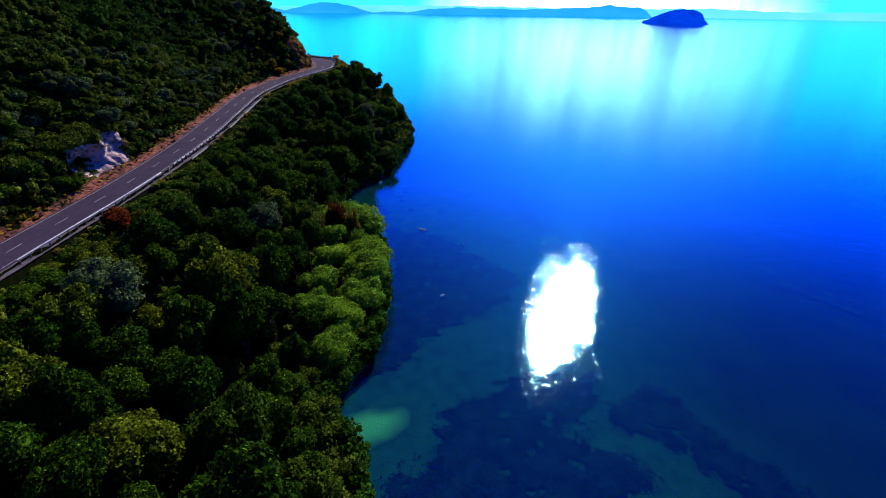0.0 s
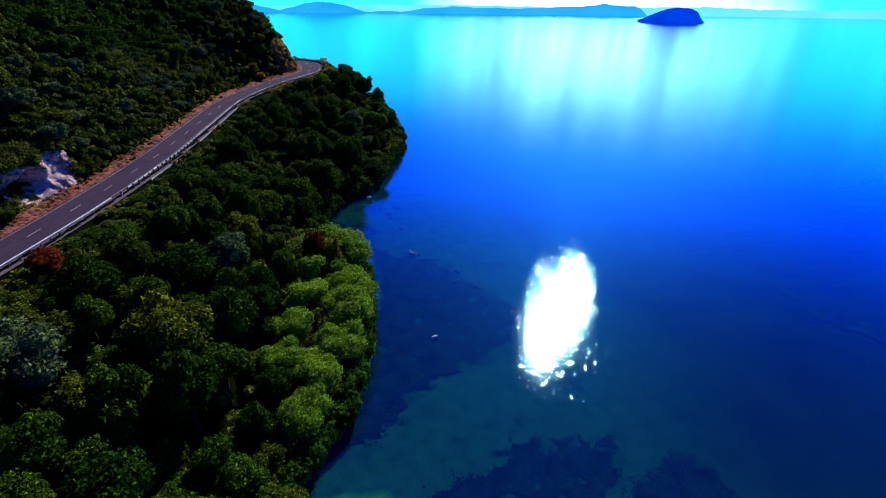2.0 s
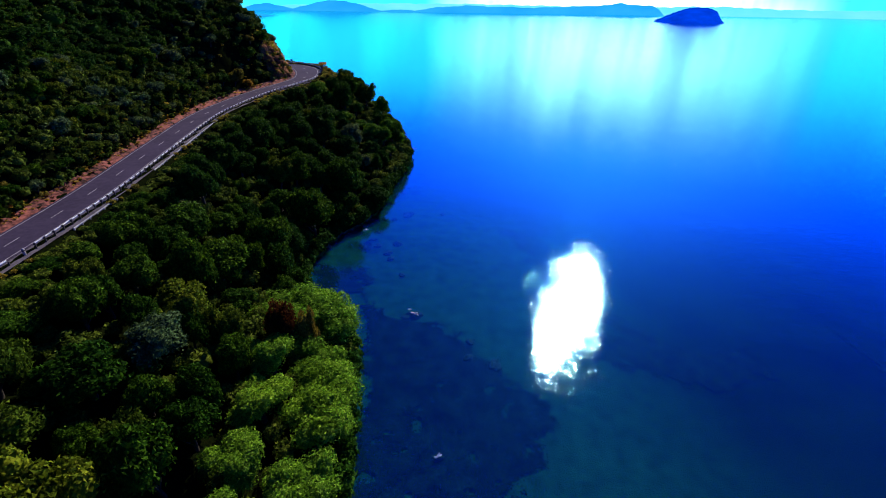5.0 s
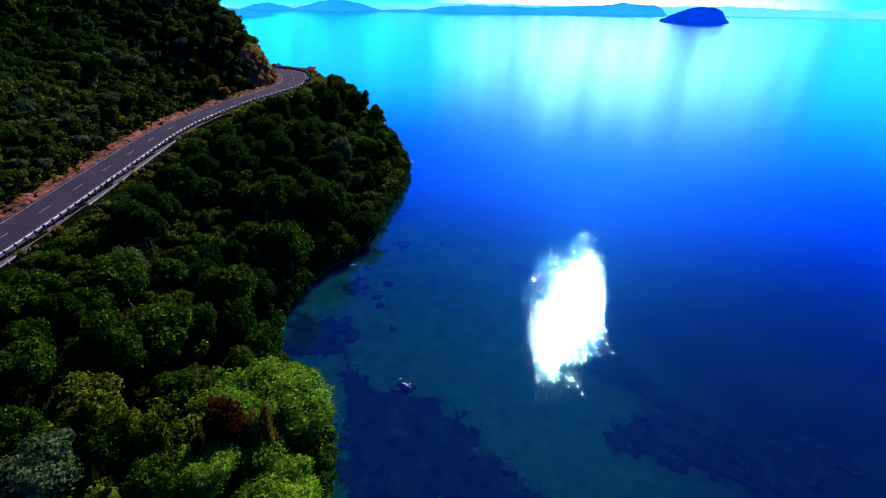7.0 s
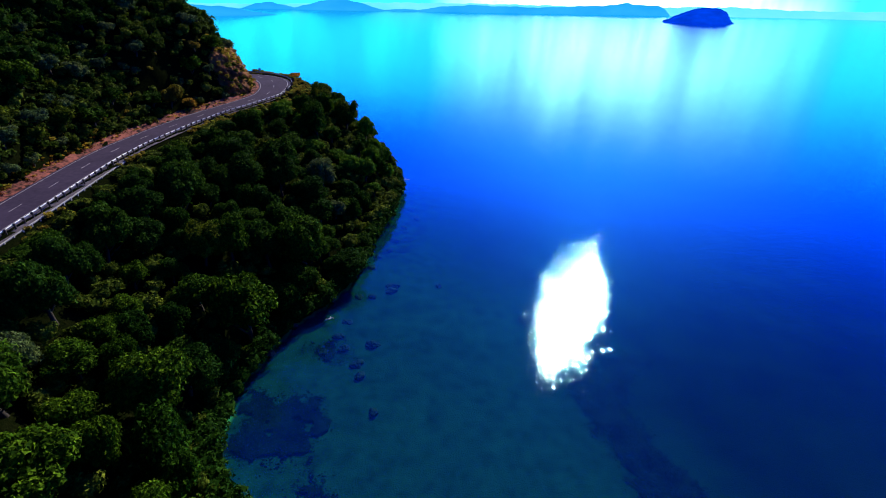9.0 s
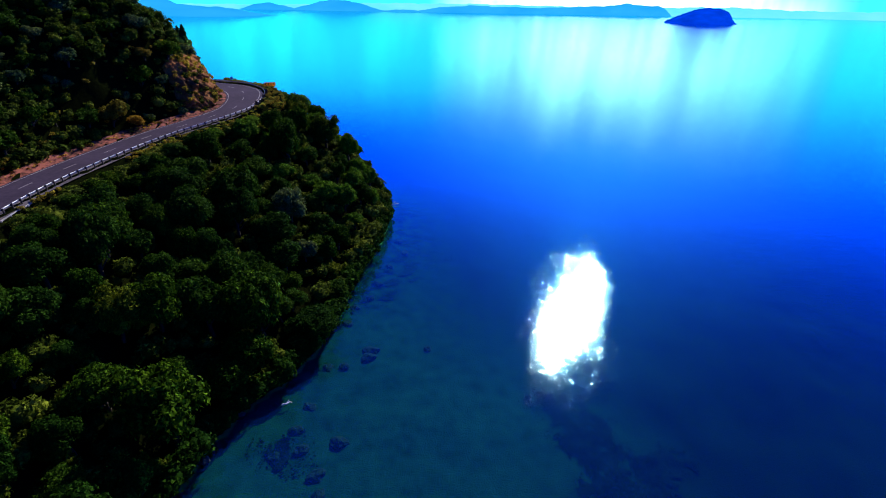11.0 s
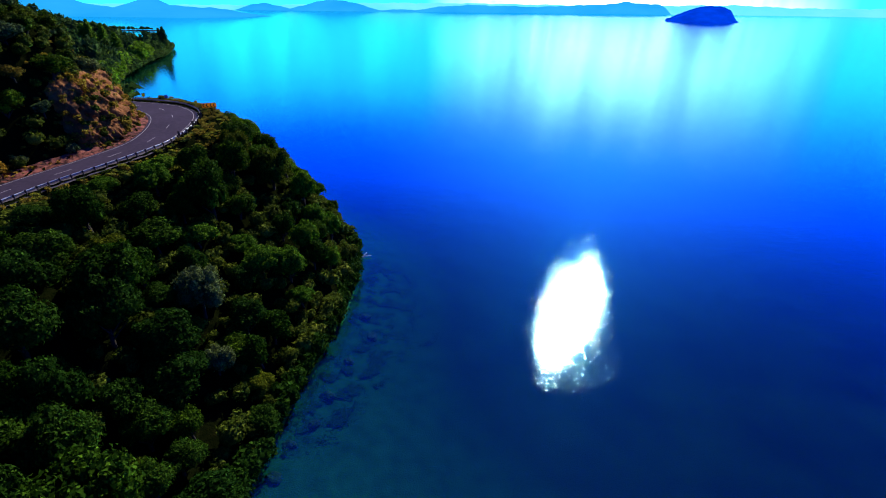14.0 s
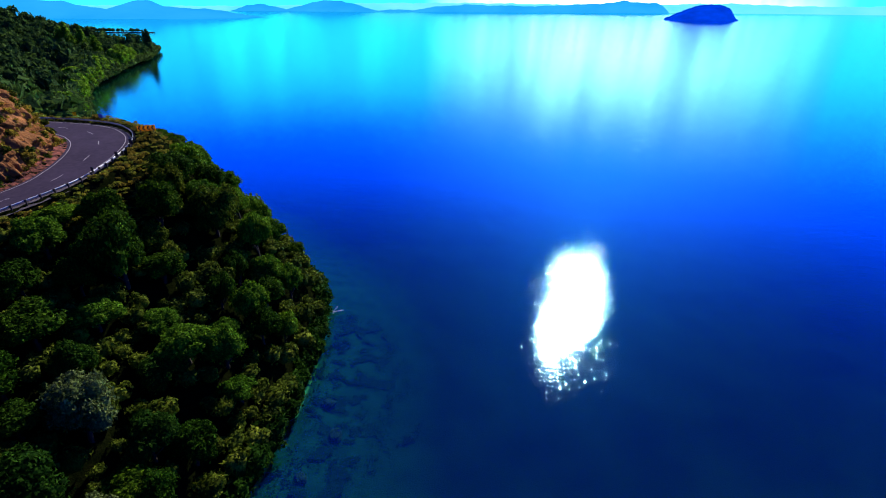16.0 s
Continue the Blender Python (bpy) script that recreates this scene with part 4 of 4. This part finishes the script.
bay_willow = plant("willow_tree", "rounded bright green willow on the shore of the bay", "willow", "willows along the bay", crown_mesh("crown", *crown_arrays(600, lobes=18, count=800, size=0.24), LEAF_WILLOW), TRUNKS[0])
along = SHORE_LINE[(SHORE_LINE[:, 1] > 395) & (SHORE_LINE[:, 1] < 700) & (SHORE_LINE[:, 0] > -340)]
bw = np.array([along[k] + np.array([-2.0 - rng.uniform(0, 3), 0]) for k in range(2, len(along), 5)])
bw_keep = rng.uniform(0, 1, len(bw)) < 0.9
bw = bw[bw_keep]
be = SHORE_LINE[(SHORE_LINE[:, 1] > 275) & (SHORE_LINE[:, 1] < 840)]
be = np.repeat(be, 2, 0) + rng.uniform(-2.5, 2.5, (2 * len(be), 2))
merged("bay_bushes", FAR_FORM, be, rng.uniform(2.4, 4.2, len(be)), np.full(len(be), 0.4), rng, LEAF_FAR, "bushes along the shore of the bay", "bushes")
put_plants([bay_willow], bw, rng.uniform(3.6, 7.8, len(bw)), rng, lambda g, x, y, h: 0, sink=0.2)


def poplar_crown(seed, leaf):
    g = np.random.default_rng(seed)
    c = np.array([(0.12 * g.normal(), 0.12 * g.normal(), z) for z in np.linspace(0.5, 4.6, 11)])
    r = np.interp(c[:, 2], [0.5, 1.5, 3, 4.6], [0.5, 0.75, 0.62, 0.22])
    return crown_mesh("crown", leaves_on(g, c, r, 900, 0.3), [BALL_V * rr * 0.8 + cc for cc, rr in zip(c, r)], leaf)


poplars = [plant("poplar_tree", "tall yellow-green poplar among the woods of the bay", "poplar", "poplars of the bay", poplar_crown(1, LEAF_WILLOW), TRUNKS[0]),
           plant("poplar_tree", "tall dark poplar among the woods of the bay", "poplar", "poplars of the bay", poplar_crown(2, LEAF_FAR), TRUNKS[1])]
for at, r, k in [((-372, 640), 6.2, 0), ((-364, 644), 6.8, 0), ((-356, 648), 6.4, 0), ((-349, 654), 5.6, 0), ((-352, 745), 5.4, 1), ((-356, 752), 6.0, 1), ((-384, 800), 5.8, 1),
                 ((-388, 808), 4.2, 1), ((-396, 818), 3.0, 1), ((-372, 786), 3.4, 1), ((-392, 828), 2.2, 1)]:
    put_plants([poplars[k]], np.array([at]), np.array([float(r)]), rng, lambda g, x, y, h: 0, tall=(0.9, 1.1))

# far spit with its trees, low on the water
def far_spit():
    v = []
    for x in np.linspace(-980, -640, 60):
        s = (x + 980) / 340
        w = 26 * (1 - s) + 4
        y = 1262 + 14 * math.sin(x * 0.02)
        v += [(x, y - w, -0.6), (x, y - w * 0.4, 1.5), (x, y + w * 0.4, 1.5), (x, y + w, -0.6)]
    return raw_mesh("spit", np.array(v), grid_quads(60, 4), material=FAR_WOOD, smooth=True)


tagged(new("spit", far_spit()), "low wooded spit far across the bay", "spit", kind="structure")
sx = rng.uniform(-975, -665, 130)
sp = np.c_[sx, 1262 + 14 * np.sin(sx * 0.02) + rng.uniform(-5, 5, 130)]
sr = rng.uniform(3.5, 8.5, 130) * np.clip((-640 - sx) / 200, 0.45, 1.2)
merged("spit_woods", FAR_FORM, sp, sr, np.full(130, 1.2), rng, LEAF_FAR, "dark trees on the far spit", "woods")


# ---- guard rails ----
def path_points(start, stop, offset, step=1):
    """Points beside the road for arc lengths from start to stop."""
    i = np.arange(start, stop, step)
    off = -(HALF[i] + offset)
    return np.c_[ROAD[i, :2] + SIDE[i] * off[:, None], ROAD[i, 2]], AHEAD[i], SIDE[i]


def arc_at(y):
    """Road index at which the road first reaches y."""
    return int(np.argmax(ROAD[:, 1] >= y))


BEAM = [(0.0, 0.44), (0.05, 0.49), (0.05, 0.54), (0.0, 0.585), (0.05, 0.63), (0.05, 0.68), (0.0, 0.74), (-0.02, 0.74), (-0.02, 0.44)]


def guard_rail(start, stop, label, dark_posts=True):
    pts, along, side = path_points(start, stop, 0.9)
    n, k = len(pts), len(BEAM)
    v = np.array([[(*(p[:2] + s * a), p[2] + b) for a, b in BEAM] for p, s in zip(pts, side)]).reshape(-1, 3)
    q = [(i * k + j, i * k + (j + 1) % k, (i + 1) * k + (j + 1) % k, (i + 1) * k + j) for i in range(n - 1) for j in range(k)]
    rail = thing("guard_rail", label, "guard rail", "guard rails")
    part("beam", raw_mesh("beam", v, q, material=STEEL), rail, "galvanised steel beam")
    post = box_mesh("post", (0.2, 0.16, 1.35), TIMBER, (0, 0, 0.15), 0.012)
    block = box_mesh("block", (0.16, 0.2, 0.36), TIMBER, (0, 0, 0.6), 0.012)
    for i in range(0, n, 2):
        turn = math.degrees(math.atan2(along[i][1], along[i][0]))
        p = part("post", post, rail, "dark timber post") if dark_posts else part("post", post, rail)
        p.matrix_world = pose(pts[i][0] - side[i][0] * 0.26, pts[i][1] - side[i][1] * 0.26, pts[i][2], 0, 0, turn + 90)
        if not dark_posts:
            p.location.z -= 0.3
            continue
        b = part("block", block, rail)
        b.matrix_world = pose(pts[i][0] - side[i][0] * 0.1, pts[i][1] - side[i][1] * 0.1, pts[i][2], 0, 0, turn + 90)
    return rail


A0, A1, B0 = arc_at(47), arc_at(86), arc_at(90)
BEND_END = int(np.argmin(np.hypot(ROAD[:, 0] + 101, ROAD[:, 1] - 265)))
guard_rail(A0, A1, "long galvanised guard rail above a gravel bank", dark_posts=False)
guard_rail(B0, BEND_END, "galvanised guard rail on dark timber posts round the bend")


def retaining_wall(y0, y1):
    """A pale beam under the guard rail on posts, with dark planks behind."""
    a, b = arc_at(y0), arc_at(y1)
    pts, along, side = path_points(a, b, 1.75)
    wall = thing("retaining_wall", "retaining wall of pale concrete posts and dark planks below the road", "retaining wall", "retaining walls")
    def band(name, out, z0, z1, thick, material, label=""):
        v = np.array([[(*(p[:2] - s * (out + o)), p[2] + z) for o, z in ((0, z0), (0, z1), (thick, z1), (thick, z0))] for p, s in zip(pts, side)]).reshape(-1, 3)
        n = len(pts)
        q = [(i * 4 + j, i * 4 + (j + 1) % 4, i * 4 + 4 + (j + 1) % 4, i * 4 + 4 + j) for i in range(n - 1) for j in range(4)]
        q += [(0, 1, 2, 3), tuple(4 * (n - 1) + j for j in (3, 2, 1, 0))]
        return part(name, raw_mesh(name, v, q, material=material), wall, label)
    band("beam", 0.0, -0.5, -0.22, 0.22, CONCRETE, "pale concrete beam")
    for k in range(4):
        band("plank", -0.12, -1.05 - 0.45 * k, -0.62 - 0.45 * k, 0.08, TIMBER)
    band("footing", 0.1, -2.2, -1.95, 0.3, CONCRETE, "pale lower beam")
    post = box_mesh("post", (0.22, 0.24, 2.0), CONCRETE, (0, 0, -1.25), 0.02)
    for i in range(0, len(pts), 2):
        ob = part("post", post, wall)
        ob.matrix_world = pose(*(pts[i][:2] - side[i] * 0.22), pts[i][2], 0, 0, math.degrees(math.atan2(along[i][1], along[i][0])))
    return wall


retaining_wall(97, 110)
retaining_wall(124, 166)

# ---- signs at the bend ----
def sign_post(height, material=TIMBER):
    return box_mesh("post", (0.09, 0.09, height), material, (0, 0, height / 2 - 0.25), 0.008)


def chevron_board(at, turn):
    ob = thing("chevron_sign", "long yellow warning board with black chevrons on two posts", "road sign", "", at=at, turn=turn)
    part("board", box_mesh("board", (3.4, 0.04, 1.1), SIGN_YELLOW, (0, 0, 1.55), 0.01), ob, "yellow board")
    for k in range(4):
        x = -1.25 + 0.82 * k
        v = [(x + 0.32, -0.026, 2.04), (x + 0.62, -0.026, 2.04), (x + 0.24, -0.026, 1.55), (x - 0.06, -0.026, 1.55), (x + 0.62, -0.026, 1.06), (x + 0.32, -0.026, 1.06)]
        part("chevron", raw_mesh("chevron", np.array(v) - np.array([0.3, 0, 0]), [(0, 3, 2, 1), (3, 5, 4, 2)], material=SIGN_BLACK), ob, "black chevron")
    for x in (-1.2, 1.2):
        p = part("post", sign_post(2.4), ob)
        p.location = (x, 0.07, 0)


def board_on_rail(at, turn):
    ob = thing("marker_board", "dark curve marker board on a post at the guard rail", "road sign", "curve markers", at=at, turn=turn)
    part("board", box_mesh("board", (0.75, 0.04, 0.95), SIGN_BLACK, (0, 0, 1.35), 0.01), ob)
    p = part("post", sign_post(1.9), ob)
    p.location = (0, 0.06, 0)


def at_road(index, offset):
    q = ROAD[index, :2] - SIDE[index] * (HALF[index] + offset)
    return (float(q[0]), float(q[1]), float(ROAD[index, 2] - 0.15)), math.degrees(math.atan2(AHEAD[index][1], AHEAD[index][0]))


chevron_board((-61.2, 255.6, 31.35), 24)
for y in (230.0, 237.5, 243.5):
    where, heading = at_road(arc_at(y), 1.45)
    board_on_rail(where, heading + 60)
for y_off, name, label, mat_ in ((6, "blue_sign", "small blue information sign on a post", SIGN_BLUE), (13, "yellow_sign", "small yellow warning sign on a post", SIGN_YELLOW)):
    where, heading = at_road(arc_at(257) + y_off, 2.4)
    ob = thing(name, label, "road sign", at=where, turn=0)
    part("board", box_mesh("board", (0.9, 0.04, 0.9), mat_, (0, 0, 1.6), 0.01), ob)
    p = part("post", sign_post(2.1), ob)
    p.location = (0, 0.05, 0)
where, heading = at_road(arc_at(88.2), 0.95)
ob = thing("end_marker", "white end post of the guard rail", "marker post", at=where, turn=heading)
part("post", box_mesh("post", (0.35, 0.3, 1.2), PAINT, (0, 0, 0.5), 0.03), ob)
part("band", box_mesh("band", (0.36, 0.31, 0.2), SIGN_BLACK, (0, 0, 0.75), 0.01), ob, "black band")


# ---- rocks ----
def rock_mesh(seed, material, flat=0.6, sub=3, lump=0.35):
    bm = bmesh.new()
    bmesh.ops.create_icosphere(bm, subdivisions=sub, radius=1.0)
    for p in bm.verts:
        n = noise.fractal(p.co * 1.1 + Vector((seed * 3.1, seed, 0)), 1.0, 2.0, 4) + 0.5 * noise.noise(p.co * 3 + Vector((seed, 0, 0)))
        p.co *= 1 + lump * n
        p.co.z *= flat
    me = bpy.data.meshes.new("rock")
    bm.to_mesh(me)
    bm.free()
    me.materials.append(material)
    return me


def log_mesh(seed, length, thick):
    g = np.random.default_rng(seed)
    pts = [(x * length, 0.1 * length * g.normal() * 0.5, 0.06 * g.normal()) for x in np.linspace(-0.5, 0.5, 6)]
    v, q = tube([(p[1], p[2], p[0]) for p in pts], np.linspace(1, 0.45, 6) * thick, 8)
    v = v[:, [2, 0, 1]]
    caps = [tuple(range(7, -1, -1)), tuple(range(40, 48))]
    q = list(map(tuple, q)) + [c[:4] for c in caps] + [(c[0], c[3], c[4], c[7]) for c in caps] + [c[4:] for c in caps]
    return raw_mesh("log", v, q, material=DRIFTWOOD)


def driftwood(at, length, thick, turn, seed, label):
    ob = thing("driftwood", label, "driftwood", at=at, turn=turn)
    part("log", log_mesh(seed, length, thick), ob)
    b = part("branch", log_mesh(seed + 1, length * 0.45, thick * 0.55), ob)
    b.matrix_basis = pose(length * 0.1, 0.15, thick * 0.8, 0, -25, 50)


def rock(at, size, seed, material, label, turn=0, flat=0.6, group="rocks along the shore"):
    ob = tagged(new("rock", rock_mesh(seed, material, flat)), label, "rock", group)
    ob.matrix_world = pose(*at, 0, 0, turn) @ Matrix.Diagonal((size, size * 0.75, size, 1))
    return ob


rock((-8.2, 110.6, -1.25), 2.3, 1, DARK_ROCK, "dark rock just under the lake surface", 20, 0.45)
driftwood((-7.9, 110.0, 0.05), 1.9, 0.2, -35, 5, "short bleached log floating over a dark rock in the lake")
driftwood((-9.1, 111.6, 0.03), 0.7, 0.12, 10, 9, "small bleached piece of wood floating in the lake")
rock((-1.7, 75.0, -0.75), 0.95, 2, DARK_ROCK, "small dark rock under the lake surface", 0, 0.6)
driftwood((-1.5, 74.8, 0.04), 1.1, 0.17, 20, 14, "short bleached log floating by a small rock")
driftwood((-20.4, 237.2, 0.35), 4.2, 0.2, 8, 21, "long bleached fallen branch reaching out over the lake")
driftwood((-25.2, 150.8, 0.15), 1.6, 0.14, 30, 33, "short bleached branch at the water's edge")
driftwood((-22.0, 205.0, 0.15), 2.2, 0.14, 60, 37, "bleached branch at the water's edge")
for n, (x, y, s) in enumerate([(-15.8, 144.7, 1.5), (-17.5, 138.9, 1.4), (-16.3, 135.8, 1.1), (-12.6, 127.6, 0.9), (-21.9, 151.2, 1.2), (-14.8, 166.1, 1.5), (-14.8, 164.1, 1.4), (-21.4, 160.6, 1.3),
                               (-18.5, 161.2, 1.0), (-20.9, 174.0, 1.3), (-20.4, 179.8, 1.1), (2.9, 97.6, 1.2), (7.6, 95.9, 1.7), (3.3, 102.4, 0.9), (-24, 141.5, 1.1), (-22.4, 146.5, 1.3), (-20.6, 143, 1.2),
                               (-13.0, 207, 1.3), (-16, 199, 1.1), (-17.5, 190, 1.3), (-15.5, 213, 1.2), (-18, 184, 1.0), (-4.4, 168.5, 0.9)]):
    bed = float(ground_height(np.array([(x, y)]))[0])
    rock((x, y, min(bed + 0.15, -0.25 - 0.62 * s)), s, n + 5, DARK_ROCK, "dark boulder lying under the clear shallow water", n * 37, 0.55, "sunken boulders")
for n, k in enumerate(range(30, 170, 5)):
    x, y = SHORE_LINE[k]
    if y > 110 and y < 250:
        rock((x + rng.uniform(-0.6, 1.2), y + rng.uniform(-1, 1), -0.1), rng.uniform(0.5, 1.2), n + 40, DARK_ROCK, "dark rock at the water's edge", n * 51, 0.6)


def crag(name, first, last, foot, height, lean, hollows, material, lump, label, seed, top=1.8, slabs=()):
    """A broken rock face along the hill side of the road between two road indices. hollows: along, up, width, depth."""
    cols, rows = int((last - first) / 0.45), int(height / 0.4)
    s, h = np.meshgrid(np.linspace(first, last, cols), np.linspace(-0.5, height, rows), indexing="ij")
    px, py, pz, nx, ny, hw = (np.interp(s, np.arange(len(ROAD)), c) for c in (ROAD[:, 0], ROAD[:, 1], ROAD[:, 2], SIDE[:, 0], SIDE[:, 1], HALF))
    back = foot + lean * h
    for at, up, wide, deep in hollows:
        back = back + deep * np.exp(-(((s - at) / wide) ** 2) - ((h - up) / (wide * 0.8)) ** 2)
    for at, wide, tilt in slabs:
        back = back + tilt * h * np.exp(-(((s - at) / wide) ** 4))
    ends = np.clip(1 - (s - first) / 3, 0, 1) + np.clip(1 - (last - s) / 3, 0, 1)
    back = back + 2.2 * ends + top * np.clip((h - height + 2) / 2, 0, 1) ** 1.4
    q = np.stack([px, py, pz + h], 2).reshape(-1, 3)
    block = np.abs(wobble(q, 0.28, seed + 2)) + 0.6 * np.abs(wobble(q, 0.7, seed + 6))
    rough = lump * (0.9 - 1.7 * block.reshape(s.shape)) + 0.6 * lump * (wobble(q, 0.35, seed) + 0.55 * wobble(q, 0.9, seed + 4) + 0.8 * wobble(q, 1.8, seed + 8)).reshape(s.shape)
    off = hw + np.maximum(back + rough, 0.55)
    v = np.stack([px + nx * off, py + ny * off, pz + h + 0.25 * rough], 2).reshape(-1, 3)
    return tagged(new(name, raw_mesh(name, v, grid_quads(cols, rows), material=material)), label, "rock face", kind="structure")


Y0 = arc_at(86.5)
crag("rock_face", Y0 - 7.4, Y0 + 9.5, 2.2, 8.2, 0.16, [(Y0 - 4.0, 3.0, 3.4, 4.0), (Y0 - 1.0, 3.2, 3.0, 4.4)], PALE_ROCK, 1.0, "bare pale broken rock face with a dark hollow", 1.0, 4.0, [(Y0 + 5.0, 2.6, 0.5)])
face = np.array([v.co for v in bpy.data.objects["rock_face"].data.vertices]).reshape(-1, int(8.2 / 0.4), 3)
crest = face[:, -4:].reshape(-1, 3)
crest = crest[rng.choice(len(crest), 70, replace=False)]
merged("face_bushes", SMALL, crest[:, :2], rng.uniform(0.8, 1.6, 70), crest[:, 2], rng, SCRUB_OLIVE, "olive bushes hanging over the top of the rock face", "bushes", sink=0.7)
sides = np.vstack([face[:5, 1:9].reshape(-1, 3), face[-6:, 2:12].reshape(-1, 3)])
sides = sides[rng.choice(len(sides), 26, replace=False)]
merged("face_scrub", TUFT, sides[:, :2], rng.uniform(0.5, 1.0, 26), sides[:, 2], rng, GRASS_DRY, "reddish brown scrub at the sides of the rock face", "scrub", sink=0.8)
crag("cliff_face", arc_at(219), arc_at(257) + 16, 1.5, 13.0, 0.48, [], OCHRE_ROCK, 1.1, "steep ochre cliff inside the bend of the road", 3.0)
cliff_points = np.array([v.co for v in bpy.data.objects["cliff_face"].data.vertices])
cliff_points = cliff_points[rng.choice(len(cliff_points), 320, replace=False)]
merged("cliff_scrub", TUFT, cliff_points[:, :2], rng.uniform(0.3, 0.9, 320), cliff_points[:, 2], rng, GRASS_DRY, "dry ochre scrub clinging to the cliff", "scrub", sink=0.9)
some = cliff_points[rng.choice(320, 70, replace=False)]
merged("cliff_bushes", SMALL, some[:, :2], rng.uniform(0.5, 1.1, 70), some[:, 2], rng, SCRUB_OLIVE, "dark bushes clinging to the cliff", "bushes", sink=0.9)

# ---- weed beds on the lake floor ----
WEED_BEDS = [[(-17, 105), (-6, 109), (5, 99), (18, 86), (13, 74), (6, 67), (-5, 59), (-7, 51), (-14, 47), (-18, 47), (-14, 60), (-14, 90)],
             [(-2, 33), (-1, 42), (7, 47), (12, 52), (26, 52), (26, 46), (18, 38), (29, 32), (28, 28), (16, 24), (1, 22), (-12, 22), (-9, 28)],
             [(32, 49), (38, 51), (44, 38), (50, 35), (54, 27), (43, 27), (34, 36), (24, 41)],
             [(13, 162), (27, 153), (29, 131), (38, 113), (26, 117), (21, 130)],
             [(46, 106), (62, 112), (63, 103), (51, 95), (43, 97)],
             [(89, 127), (95, 108), (111, 96), (104, 87), (89, 98)],
             [(26, 119), (34, 121), (38, 114), (46, 108), (59, 109), (57, 101), (49, 95), (39, 97), (28, 98), (22, 101), (24, 106), (34, 109)],
             [(27, 147), (39, 150), (30, 137), (31, 125), (36, 117), (29, 113), (24, 117), (26, 122), (22, 129)],
             [(18, 167), (29, 166), (31, 163), (25, 158), (20, 156), (14, 154), (12, 156), (22, 161)],
             [(-22, 120), (-14, 111), (-4, 109), (4, 102), (7, 92), (-7, 89), (-16, 92), (-17, 104)],
             [(-34, 130), (-22, 131), (-18, 126), (-19, 120), (-27, 116), (-33, 119)],
             [(-28, 144), (-22, 146), (-20, 139), (-24, 139)], [(-4, 210), (0, 212), (1, 209), (-4, 207)],
             [(-22, 178), (-14, 182), (-9, 195), (-5, 208), (-3, 222), (-8, 236), (-18, 241), (-21, 225), (-18, 205), (-21, 190)]]


def weed_bed(ring, seed, dense=0.55, material=WEED):
    """Low tangled weed over a patch of the lake floor, ragged at its edge."""
    ring = np.array(ring, float)
    lo, hi = ring.min(0) - 5, ring.max(0) + 5
    step = 0.34
    xs, ys = np.arange(lo[0], hi[0], step), np.arange(lo[1], hi[1], step)
    a, b = np.meshgrid(xs, ys, indexing="ij")
    p = np.c_[a.ravel(), b.ravel()]
    q3 = np.c_[p, np.zeros(len(p))]
    shift = np.c_[wobble(q3, 0.25, seed) * 2.4, wobble(q3, 0.25, seed + 5) * 2.4]
    closed = np.vstack([ring, ring[:1]])
    d = seg_dist(p + shift, closed) * np.where(inside(p + shift, ring), 1, -1)
    d = d + 1.5 * wobble(q3, 0.55, seed + 2) + 1.3 * wobble(q3, 1.4, seed + 7, 3)
    gaps = wobble(q3, 0.35, seed + 11)
    z = ground_height(p, False) + 0.02 + np.clip(d, -0.4, 1) * 0.25 + 0.12 * wobble(q3, 1.5, seed + 3)
    quads = grid_quads(len(xs), len(ys))
    keep = (d > 0.4)[quads].all(1) & (gaps < dense)[quads].all(1)
    # loose tufts round the edge and in the gaps
    g = np.random.default_rng(int(seed * 100))
    loose = np.flatnonzero((np.abs(d - 0.1) < 1.6) | ((d > 0) & (np.abs(gaps - dense) < 0.15)))
    loose = loose[g.uniform(0, 1, len(loose)) < np.clip(0.42 + 0.32 * d[loose], 0.03, 0.6)]
    size = g.uniform(0.08, 0.26, (len(loose), 1))
    turn = g.uniform(0, 6.28, len(loose))
    mid = np.c_[p[loose] + g.uniform(-0.17, 0.17, (len(loose), 2)), z[loose] + 0.05]
    e1 = np.c_[np.cos(turn), np.sin(turn), g.uniform(-0.3, 0.3, len(loose))] * size
    e2 = np.c_[-np.sin(turn), np.cos(turn), g.uniform(-0.3, 0.3, len(loose))] * size * g.uniform(0.5, 1.1, (len(loose), 1))
    tufts = np.stack([mid - e1, mid - e2 * 0.8, mid + e1, mid + e2], 1).reshape(-1, 3)
    v = np.vstack([np.c_[p, z], tufts])
    v[:, 2] = np.minimum(v[:, 2], -0.06)
    return raw_mesh("weed_bed", v, np.vstack([quads[keep], len(p) + np.arange(len(tufts)).reshape(-1, 4)]), material=material)


for n, ring in enumerate(WEED_BEDS):
    tagged(new("weed_bed", weed_bed(ring, n * 1.7 + 0.3, *((0.55, WEED) if n < 13 else (-0.02, THIN_WEED)))), "dark tangled water weed on the lake floor", "water weed", kind="stuff")
